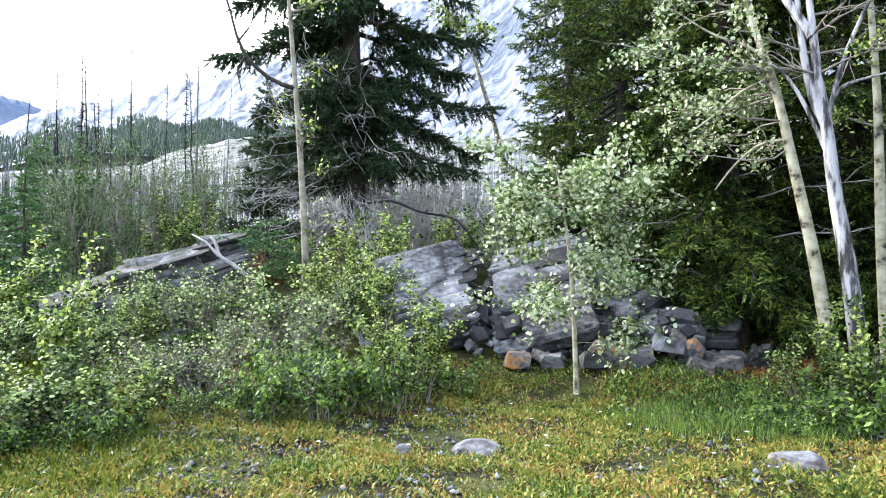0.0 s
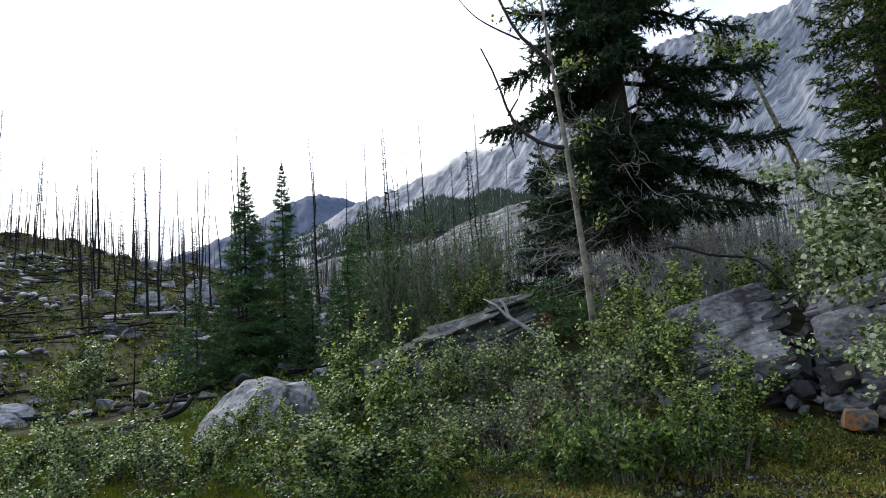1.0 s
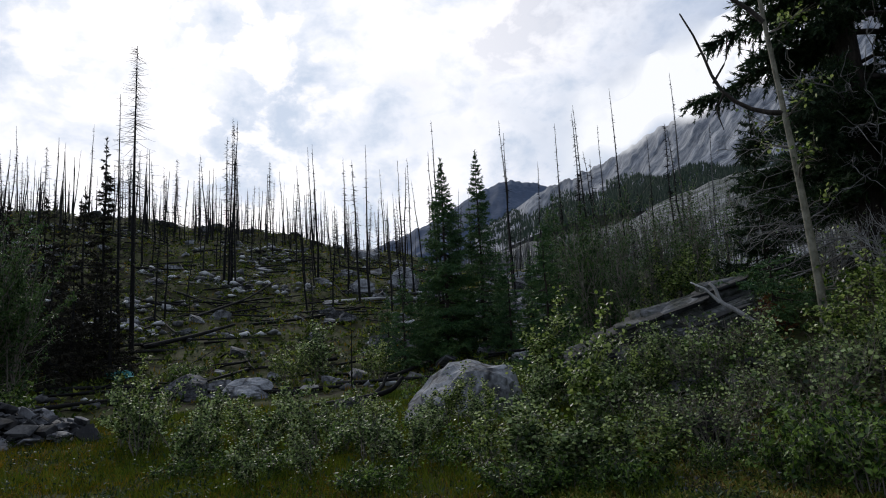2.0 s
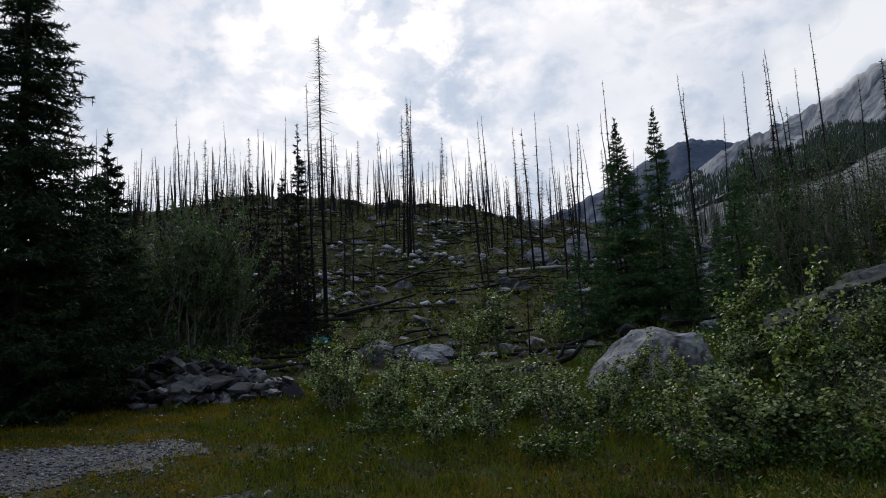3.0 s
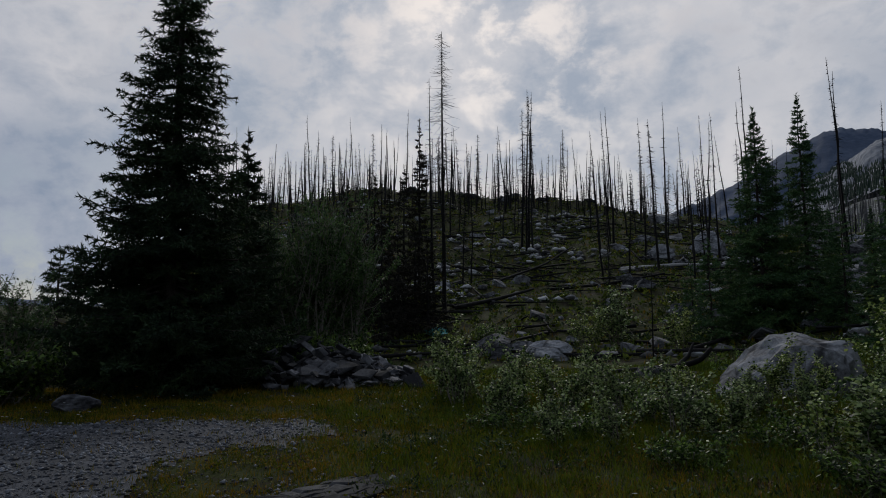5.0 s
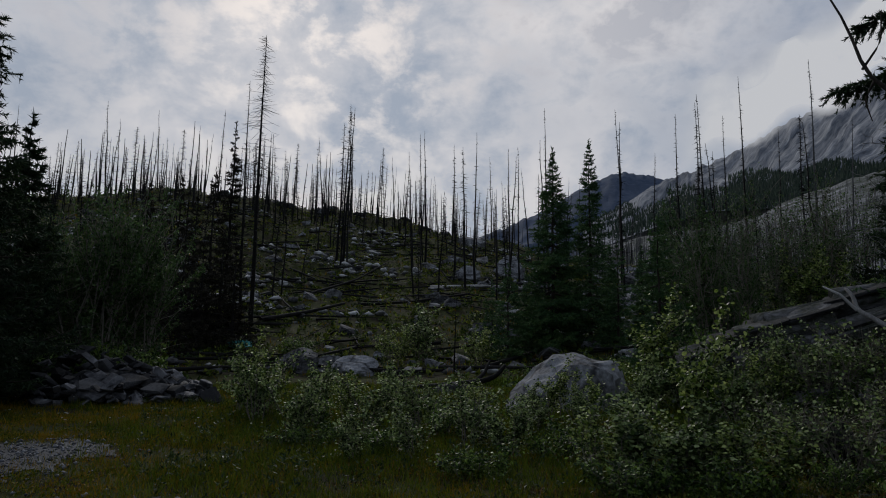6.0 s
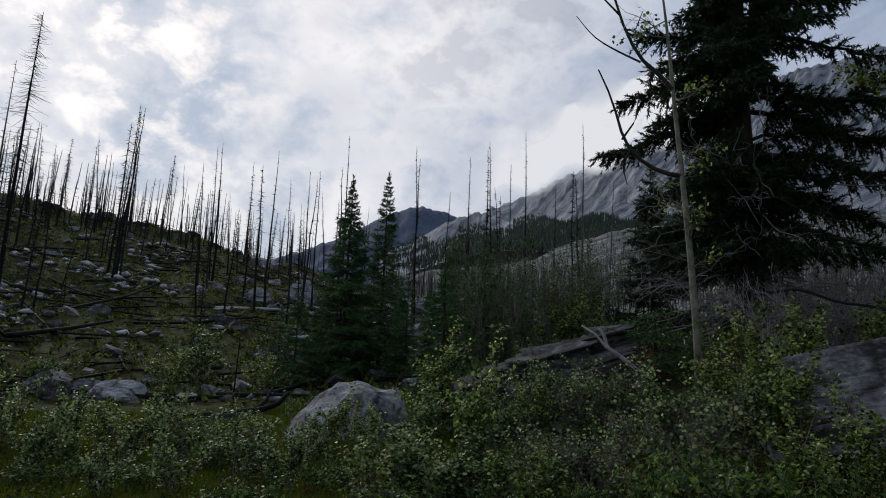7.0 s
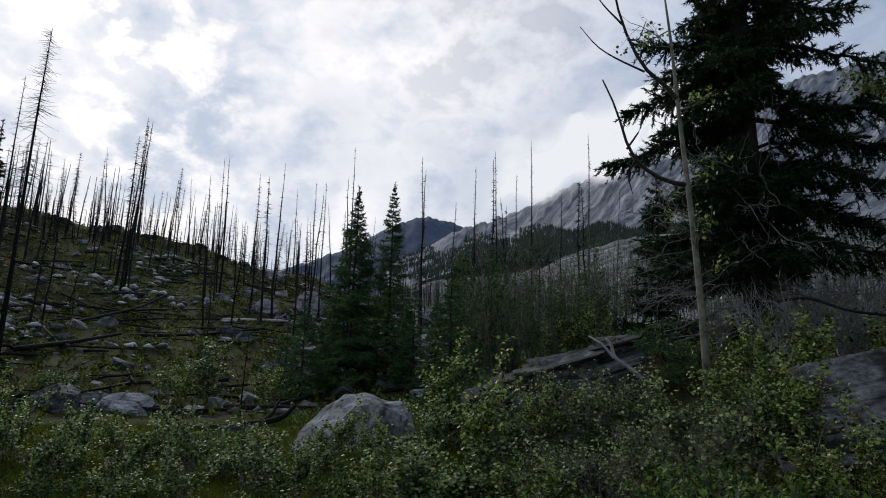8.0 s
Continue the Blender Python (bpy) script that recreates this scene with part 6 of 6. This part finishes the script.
for kind, az, r, s, turn in (("green", 19.5, 12.4, 0.8, 30), ("silver", 22.3, 12.3, 0.75, 130), ("green", 25.2, 12.3, 0.8, 230), ("twiggy", 20.8, 11.9, 0.85, 10), ("green", 27.6, 12.2, 0.8, 90), ("bright", 24.0, 11.8, 0.6, 300), ("twiggy", 17.6, 12.6, 0.9, 40), ("silver", 26.4, 11.6, 0.7, 80), ("green", 22.0, 12.9, 0.7, 310), ("twiggy", 23.6, 12.6, 0.85, 200)):
    shrub(kind, az, r, s, turn, 1.1)
for kind, az, r, s, turn, wide in (("silver", 29.0, 8.1, 0.62, 20, 1.5), ("silver", 32.6, 7.9, 0.66, 130, 1.4), ("bright", 25.6, 7.9, 0.5, 70, 1.5), ("green", 34.5, 7.2, 0.5, 200, 1.3), ("tall", 41.0, 12.6, 0.5, 10, 1.4), ("bright", 38.6, 12.4, 0.55, 60, 1.2), ("silver", 43.0, 12.8, 0.5, 250, 1.3),
                                   ("willow", 20.5, 20.5, 1.0, 310, 1.0), ("willow", 26.2, 21.5, 1.25, 60, 0.9), ("willow", 18.5, 21.5, 1.0, 90, 1.0), ("bare", 6.0, 15.5, 1.3, 40, 1.2), ("bare", -2.5, 16.0, 1.4, 140, 1.3), ("bare", 2.0, 16.2, 1.4, 240, 1.3), ("bare", -5.5, 16.5, 1.3, 10, 1.3),
                                   ("twiggy", 13.0, 9.6, 0.9, 70, 1.2), ("twiggy", 19.5, 9.2, 0.7, 170, 1.2), ("twiggy", 22.5, 9.5, 0.7, 250, 1.1), ("tall", 3.0, 8.4, 0.6, 200, 1.3), ("bright", 9.0, 11.6, 0.8, 100, 1.2),
                                   ("bright", 58.5, 12.6, 0.6, 30, 1.2), ("green", 61.5, 12.2, 0.6, 150, 1.2), ("green", 50.0, 11.2, 0.6, 80, 1.2), ("bright", 65.0, 13.8, 0.7, 190, 1.1), ("low", 56.0, 10.0, 0.7, 40, 1.3), ("green", 47.0, 11.8, 0.5, 320, 1.2), ("low", 62.5, 10.2, 0.6, 110, 1.3)):
    shrub(kind, az, r, s, turn, wide)
for k, (az, r, s) in enumerate(((31.3, 26, 0.62), (29.6, 28, 0.52), (33.2, 30, 0.48), (27.2, 27, 0.5), (35.9, 31, 0.5), (25.4, 29, 0.52), (43.0, 29, 0.42))):
    x, y, z = spot(az, r, -0.1)
    t = copy_thing(slim, pose(x, y, z, 0, 0, 40 + 83 * k))
    t.scale = (s * 1.25, s * 1.25, s)
# more wood behind the spruces by the outcrop; last three unseen, added for shade
for k, (az, r, s) in enumerate(((-15, 23, 1.0), (-19.5, 21, 1.1), (-24, 22, 1.0), (-28.5, 20, 1.1), (-32, 22, 1.0), (-37, 20.5, 1.1), (-49, 11.5, 1.0), (-58, 10.5, 1.0), (-68, 12, 1.0))):
    x, y, z = spot(az, r, -0.1)
    t = copy_thing(SPRUCES[1 + k % 4], pose(x, y, z, 0, 0, 60 + 97 * k))
    t.scale = (s, s, s)


# ---- fallen trunks and rocks on the hill ----
def hill_litter():
    rng = np.random.default_rng(123)
    logs = []
    for k in range(3):
        trunk, twigs = snag_geo((5, 7, 9)[k], 500 + k, 0.10, 12, 0.01, 0.5)
        t = thing("fallen_log", "charred fallen trunk lying on the slope", "log", group="fallen trunks")
        part("trunk", trunk, "burnt", t, smooth=True)
        tagged(part("dead_twig_growth", twigs, "burnt", t), kind="stuff")
        logs.append(t)
    for n in range(85):
        az, r = rng.uniform(33, 76), rng.uniform(24, 82)
        x, y, z = spot(az, r, 0.15)
        # lie along the slope
        turn = az + rng.normal() * 30 + (180 if rng.random() < 0.5 else 0)
        end = polar(0, 4)
        dx, dy = math.cos(radians(turn)) * 4, math.sin(radians(turn)) * 4
        pitch = math.degrees(math.atan2(gz(x + dx, y + dy) - gz(x, y), 4))
        t = logs[n % 3] if n < 3 else copy_thing(logs[n % 3], Matrix())
        t.matrix_world = pose(x, y, z, 0, 90 - pitch, turn)
    rocks = []
    for k in range(7):
        me = chunk_mesh(600 + k)
        me.transform(Matrix.Diagonal((1.0, 0.8, 0.5, 1)))
        me.materials.append(M["pale" if k % 3 else "rock"])
        rocks.append(me)
    for n in range(300):
        az = rng.uniform(30, 80)
        r = 26 + 70 * rng.random() ** 1.2
        if az > 60 and rng.random() < 0.35:
            continue
        if n > 225:
            az, r = rng.uniform(29.5, 38), rng.uniform(40, 92)
        x, y, z = spot(az, r, 0.05)
        ob = new("rock", rocks[int(rng.integers(0, 7))])
        s = (0.25 + 0.8 * rng.random() ** 2) * (1.0 + r / 90)
        if 29 < az < 50 and 38 < r < 93 and rng.random() < 0.5:
            s *= 1.9
        ob.matrix_world = pose(x, y, z, rng.uniform(-28, 28), rng.uniform(-28, 28), rng.uniform(0, 360)) @ Matrix.Diagonal((s, s, s * rng.uniform(0.6, 1.5), 1))
        tagged(ob, "pale limestone rock on the burnt slope", "rock", "rocks on the hill")


hill_litter()


# ---- ground cover ----
def scatter(n, rng, az0, az1, r0, r1, power=0.5):
    az = np.radians(rng.uniform(az0, az1, n))
    r = r0 + (r1 - r0) * rng.random(n) ** power
    x, y = -r * np.sin(az), r * np.cos(az)
    return x, y


def on_gravel(x, y):
    """True on the gravel lot, whose edge wanders."""
    az, r = np.degrees(np.arctan2(-x, y)), np.hypot(x, y)
    edge = np.interp(az, [60, 73, 75.7, 80, 84, 92, 96, 106, 150], [0, 9.6, 10.3, 11.5, 11.9, 12.5, 12.9, 13.8, 16])
    inner = np.interp(az, [60, 75, 76, 82.6, 90, 92, 94, 150], [30, 30, 10.0, 9.1, 8.5, 7.2, 5.0, 4.0])
    wob = 0.22 * np.sin(az * 0.9) + 0.16 * np.sin(az * 2.3 + 1) + 0.20 * np.sin(x * 3.1 + 2.0 * np.sin(y * 2.3)) * np.sin(y * 3.7) + 0.15 * np.sin(x * 7.3 + y * 4.1) * np.sin(y * 8.3 - x * 3)
    wob = wob + 0.06 * np.sin(x * 19 + y * 7) * np.sin(y * 23 - x * 11)
    return (r < edge + wob) & (r > inner + np.interp(az, [88, 93], [1.6, 0.4]) * wob)


def on_slate(x, y):
    """True on the small bare patch of dark chips nearer by."""
    az, r = np.degrees(np.arctan2(-x, y)), np.hypot(x, y)
    wob = 0.3 * np.sin(x * 3.1 + 2.0 * np.sin(y * 2.3)) * np.sin(y * 3.7)
    return (r < np.interp(az, [72, 75, 82, 86, 88], [4.8, 6.9, 7.4, 6.8, 4.8]) + wob) & (r > np.interp(az, [72, 80, 88], [6.4, 5.6, 5.6]) - wob)


def grass_stuff(name, label, n, az0, az1, r0, r1, hgt, wid, mat, seed, power=0.6, per=5, keep=None, category="grass"):
    rng = np.random.default_rng(seed)
    x, y = scatter(n, rng, az0, az1, r0, r1, power)
    sx, sy = x + rng.normal(size=len(x)) * 0.34, y + rng.normal(size=len(x)) * 0.34
    ok = ~(on_gravel(sx, sy) | (on_slate(sx, sy) & (rng.random(len(x)) < 0.85))) | (rng.random(len(x)) < 0.05)
    if keep is not None:
        ok &= keep(x, y)
    x, y = x[ok], y[ok]
    x, y = np.repeat(x, per) + rng.normal(size=len(x) * per) * 0.05, np.repeat(y, per) + rng.normal(size=len(y) * per) * 0.05
    z = ground_z(x, y) - 0.01
    g = Geo()
    way = unit(np.stack([rng.normal(size=len(x)) * 0.38, rng.normal(size=len(x)) * 0.38, np.ones(len(x))], 1))
    r = np.hypot(x, y)
    g.blades(np.stack([x, y, z], 1), way, hgt * rng.uniform(0.5, 1.3, len(x)), wid * (0.7 + r / 14), rng)
    tagged(part(name, g, mat), label, category, kind="stuff")


def patchy(x, y):
    return np.sin(x * 1.1 + 2 * np.sin(y * 0.5)) * np.sin(y * 0.9 + 1.3) > -0.45


def thin_patches(x, y):
    """Bare spots and thick spots of a trodden lawn."""
    rng = np.random.default_rng(90)
    p = np.sin(x * 1.9 + 1.5 * np.sin(y * 1.1)) * np.sin(y * 1.7 + np.sin(x * 0.8)) + 0.6 * np.sin(x * 4.3 - y * 1.2) * np.sin(y * 3.9 + x)
    return rng.random(len(x)) < np.clip(0.62 + 0.5 * p, 0.12, 1)


def lush_side(x, y):
    """Green grass that thins out towards the gravel."""
    rng = np.random.default_rng(91)
    az = np.degrees(np.arctan2(-x, y))
    p = np.sin(x * 1.3 + 1.5 * np.sin(y * 0.8)) * np.sin(y * 1.5 + np.sin(x * 0.7))
    return rng.random(len(x)) < np.clip(np.interp(az, [22, 56, 68, 84], [1, 0.95, 0.6, 0.0]) + 0.45 * p - 0.1 - np.interp(np.hypot(x, y), [5, 9], [0.35, 0.0]), 0, 1)


def shade_tufts(x, y):
    """A ragged tuft of lush grass that thins out all round."""
    rng = np.random.default_rng(92)
    cx, cy = polar(-25.5, 7.7)
    p = np.sin(x * 2.9 + y) * np.sin(y * 3.3 - x)
    return rng.random(len(x)) < np.clip(1.25 - np.hypot((x - cx) / 1.5, (y - cy) / 1.0) + 0.5 * p, 0, 1)


grass_stuff("grass", "short yellow-green grass tufts in the clearing", 44000, 36, 112, 4.2, 20, 0.10, 0.008, "grass", 1, 0.7, 5, thin_patches)
grass_stuff("grass", "longer green grass between the young shrubs", 24000, 22, 80, 4.2, 22, 0.20, 0.008, "grass_green", 7, 0.7, 5, lush_side)
grass_stuff("grass", "thin yellowish grass on the bank and hill", 16000, -40, 100, 12, 95, 0.22, 0.016, "grass", 2, 0.8, 4, patchy)


def herbs(name, label, n, az0, az1, r0, r1, size, mat, seed, power=0.6, tall=0.10, wide=0.36):
    """Small broad-leaved ground plants: rosettes of upright leaves."""
    rng = np.random.default_rng(seed)
    x, y = scatter(n, rng, az0, az1, r0, r1, power)
    patch = np.sin(x * 2.3 + 2 * np.sin(y * 1.7)) * np.sin(y * 2.1 + 1.5 * np.sin(x * 0.9)) + 0.6 * np.sin(x * 5.1 + y * 2.2) * np.sin(y * 4.7 - x)
    ok = ~on_gravel(x, y) & (rng.random(len(x)) < np.clip(0.45 + 0.75 * patch, 0.10, 1))
    x, y = x[ok], y[ok]
    per = 7
    x, y = np.repeat(x, per) + rng.normal(size=len(x) * per) * 0.035, np.repeat(y, per) + rng.normal(size=len(y) * per) * 0.035
    z = ground_z(x, y) + rng.random(len(x)) * tall
    way = unit(np.stack([rng.normal(size=len(x)), rng.normal(size=len(x)), rng.uniform(0.2, 1.6, len(x))], 1))
    up = unit(rng.normal(size=(len(x), 3)) * 0.5 + np.array([0, 0, 1.0]))
    s = size * rng.uniform(0.6, 1.3, len(x))
    g = Geo()
    g.leaves(np.stack([x, y, z], 1), way, up, s, s * wide, False)
    tagged(part(name, g, mat), label, "plants", kind="stuff")


herbs("herbs", "yellow-green leafy herbs covering the near ground", 27000, -27, 34, 4.4, 10.8, 0.052, "leaf_herb", 3, 0.8, 0.07)
herbs("herbs", "dark green plants in the shade of the spruces", 3500, -46, -16, 7.6, 11, 0.07, "leaf_green", 13, 0.8, 0.14)
herbs("needle_litter", "rusty needle litter and dead leaves under the spruces", 5000, -45, -14, 9.6, 17, 0.07, "brown_needle", 6, 0.8, 0.03)
herbs("herbs", "sparse yellow-green herbs on the near ground", 5000, -40, -26, 4.4, 7.4, 0.052, "leaf_herb", 23, 0.8, 0.07)
grass_stuff("grass", "lush green grass tufts in the shade of the spruces", 3200, -38, -17, 6.5, 9.4, 0.22, 0.008, "leaf_green", 27, 0.7, 5, shade_tufts)
herbs("rust_litter", "rusty dead needles heaped beside the roots", 1500, -31.5, -25, 10.2, 12.2, 0.06, "rust_needle", 26, 0.8, 0.12, 0.4)
herbs("leaf_litter", "brown dead leaves and bits on the near ground", 14000, -42, 60, 4.3, 10.5, 0.04, "litter", 16, 0.75, 0.012, 0.5)
herbs("herbs", "mixed green herbs among the shrubs", 4500, 12, 75, 6, 18, 0.06, "leaf_mid", 4, 0.8, 0.2)
herbs("clover", "low yellow-green and rusty clover on the trodden lawn", 13000, 44, 104, 4.4, 15, 0.034, "lawn_leaf", 41, 0.75, 0.05, 0.6)
herbs("herbs", "green plants on the bank behind the rocks", 5000, -40, 45, 12, 24, 0.11, "leaf_green", 5, 0.9, 0.3)


# ---- gravel ----
def gravel_lot():
    g = Geo()
    rng = np.random.default_rng(31)
    az, rr = np.radians(np.arange(66, 150, 0.4)), np.arange(3.0, 17, 0.09)
    A, Rr = np.meshgrid(az, rr, indexing="ij")
    X, Y = -Rr * np.sin(A), Rr * np.cos(A)
    ok = on_gravel(X, Y)
    Z = ground_z(X, Y) + 0.012
    na, nr = A.shape
    i, j = np.meshgrid(np.arange(na - 1), np.arange(nr - 1), indexing="ij")
    q = np.stack([i * nr + j, (i + 1) * nr + j, (i + 1) * nr + j + 1, i * nr + j + 1], -1).reshape(-1, 4)
    good = ok.ravel()[q].all(1)
    g.add(np.stack([X, Y, Z], -1), q[good][:, ::-1])
    tagged(part("gravel_lot", g, "gravel", smooth=True), "grey crushed-stone gravel parking patch", "gravel", kind="structure")
    # loose stones
    x, y = scatter(26000, rng, 66, 112, 4.4, 14.5, 0.75)
    sx, sy = x + rng.normal(size=len(x)) * 0.38, y + rng.normal(size=len(x)) * 0.38
    k = on_gravel(sx, sy) | on_slate(sx, sy) | (rng.random(len(x)) < 0.03)
    x2, y2 = scatter(6500, rng, -42, 24, 4.4, 8.5, 0.8)
    x, y = np.concatenate([x[k], x2]), np.concatenate([y[k], y2])
    n = len(x)
    s = np.where(np.arange(n) < k.sum(), 0.009 + 0.045 * rng.random(n) ** 5, 0.007 + 0.05 * rng.random(n) ** 7)
    shape = np.array([[1, 0, 0], [-0.2, 0.9, 0], [-0.9, -0.1, 0.1], [0.1, -0.8, 0], [0.1, 0.1, 0.6], [0, 0, -0.5]], float)
    v = shape[None] * s[:, None, None] * rng.uniform(0.6, 1.3, (n, 6, 3))
    th = rng.uniform(0, 6.283, n)
    c, sn = np.cos(th)[:, None], np.sin(th)[:, None]
    v = np.stack([v[..., 0] * c - v[..., 1] * sn, v[..., 0] * sn + v[..., 1] * c, v[..., 2]], -1)
    v += np.stack([x, y, ground_z(x, y) + 0.018], 1)[:, None]
    f = np.array([[0, 1, 4], [1, 2, 4], [2, 3, 4], [3, 0, 4], [1, 0, 5], [2, 1, 5], [3, 2, 5], [0, 3, 5]])
    gg = Geo()
    gg.add(v.reshape(-1, 3), (f[None] + 6 * np.arange(n)[:, None, None]).reshape(-1, 3))
    tagged(part("gravel_stones", gg, "pebble"), "loose angular grey gravel stones", "gravel", kind="stuff")


gravel_lot()


def shale():
    """Bare tilted beds of dark shale breaking through the lawn beside the gravel."""
    rng = np.random.default_rng(33)
    bed = thing("shale_bed", "low streak of bare dark grey shale slabs in the lawn", "rock")
    for k in range(130):
        f = rng.random()
        az = 86.5 - 12.5 * f + rng.normal() * 0.7
        r = 5.65 + 1.1 * f + rng.normal() * 0.2
        x, y, z = spot(az, r)
        n = 0.10 + 0.26 * rng.random() ** 2
        slab(bed, "block", x, y, z + 0.012 + 0.03 * rng.random(), n * 1.9, n * 0.7, n * rng.uniform(0.12, 0.28), 112 + rng.normal() * 14, rng.uniform(-10, 10), "black_rock_and_gap" if rng.random() < 0.55 else "dark_rock", int(rng.integers(0, 60)), rng.uniform(-16, 16))


shale()


# ---- loose stones and charred wood on the hill ----
def hill_stuff():
    rng = np.random.default_rng(57)
    x, y = scatter(36000, rng, 24, 86, 24, 100, 0.75)
    keep = (np.sin(x * 0.21 + np.sin(y * 0.13)) * np.sin(y * 0.24 + 0.9) + 0.5 * np.sin(x * 0.6) * np.sin(y * 0.5)) > rng.uniform(0.1, 1.0, len(x))
    x, y = x[keep], y[keep]
    n = len(x)
    s = 0.05 + 0.42 * rng.random(n) ** 4
    ball = np.array([[1, 0, 0], [0.5, 0.8, 0.1], [-0.5, 0.85, 0], [-1, 0, 0.1], [-0.45, -0.8, 0], [0.55, -0.85, 0.1], [0.5, 0.1, 0.6], [-0.35, 0.35, 0.7], [-0.3, -0.4, 0.6], [0, 0, -0.6]])
    v = ball[None] * s[:, None, None] * rng.uniform(0.45, 1.5, (n, 10, 3)) * np.array([1.25, 1, 0.75])
    th = rng.uniform(0, 6.283, n)
    c, sn = np.cos(th)[:, None], np.sin(th)[:, None]
    v = np.stack([v[..., 0] * c - v[..., 1] * sn, v[..., 0] * sn + v[..., 1] * c, v[..., 2]], -1)
    v += np.stack([x, y, ground_z(x, y) + 0.1 * s], 1)[:, None]
    f = np.array([[0, 1, 6], [1, 7, 6], [1, 2, 7], [2, 3, 7], [3, 8, 7], [3, 4, 8], [4, 5, 8], [5, 6, 8], [5, 0, 6], [6, 7, 8], [1, 0, 9], [2, 1, 9], [3, 2, 9], [4, 3, 9], [5, 4, 9], [0, 5, 9]])
    g = Geo()
    g.add(v.reshape(-1, 3), (f[None] + 10 * np.arange(n)[:, None, None]).reshape(-1, 3))
    tagged(part("hill_stones", g, "hill_stone"), "scattered pale stones on the burnt hill", "stones", kind="stuff")
    # low scrub
    g = Geo()
    x, y = scatter(1500, rng, 22, 88, 23, 98, 0.8)
    per = 26
    size = np.repeat(rng.uniform(0.15, 0.55, len(x)), per)
    cx, cy = np.repeat(x, per), np.repeat(y, per)
    base = np.stack([cx, cy, ground_z(cx, cy)], 1) + unit(rng.normal(size=(len(cx), 3))) * np.array([1.2, 1.2, 0.6]) * (size * rng.random(len(cx)) ** 0.4)[:, None] + np.array([0, 0, 0.1])
    g.leaves(base, unit(rng.normal(size=base.shape)), unit(rng.normal(size=base.shape) * 0.6 + np.array([0, 0, 1.0])), 0.16, 0.11, False)
    tagged(part("hill_scrub", g, "leaf_mid"), "low green scrub growing back on the burnt hill", "scrub", kind="stuff")
    g = Geo()
    x, y = scatter(420, rng, 22, 86, 24, 95, 0.8)
    for px, py in zip(x, y):
        a, L = rng.uniform(0, 6.283), rng.uniform(0.8, 4.5)
        qx, qy = px + math.cos(a) * L, py + math.sin(a) * L
        p0, p1 = np.array([px, py, gz(px, py) + 0.08]), np.array([qx, qy, gz(qx, qy) + rng.uniform(0.05, 0.5)])
        g.tube(wobble(p0, p1, 4, 0.03, rng), np.array([1, 0.85, 0.7, 0.4]) * rng.uniform(0.03, 0.10), 5)
    tagged(part("fallen_sticks", g, "burnt"), "charred fallen branches strewn on the hill", "dead wood", kind="stuff")


hill_stuff()
herbs("herbs", "low mossy plants between the stones on the hill", 27000, 24, 88, 22, 98, 0.22, "leaf_hill", 9, 0.75, 0.1, 0.5)


def flowers():
    """Small white flower heads in the grass."""
    rng = np.random.default_rng(61)
    g = Geo()
    x1, y1 = scatter(90, rng, 70, 106, 12, 17.5, 0.8)
    x2, y2 = scatter(25, rng, -30, 20, 5.5, 9, 0.8)
    x, y = np.concatenate([x1, x2]), np.concatenate([y1, y2])
    z = ground_z(x, y) + rng.uniform(0.08, 0.22, len(x))
    for k in range(5):
        a = k * 1.2566
        way = np.tile([math.cos(a), math.sin(a), 0.25], (len(x), 1))
        g.leaves(np.stack([x, y, z], 1), way, np.tile([0, 0, 1.0], (len(x), 1)), 0.026, 0.02, False)
    stalks = Geo()
    for px, py, pz in zip(x, y, z):
        stalks.tube([(px, py, gz(px, py)), (px, py, pz)], [0.003, 0.002], 3)
    tagged(part("flower_stalks", stalks, "grass"), "thin green flower stalks in the grass", "flowers", kind="stuff")
    tagged(part("flowers", g, "flower"), "small white flowers scattered in the grass", "flowers", kind="stuff")


flowers()
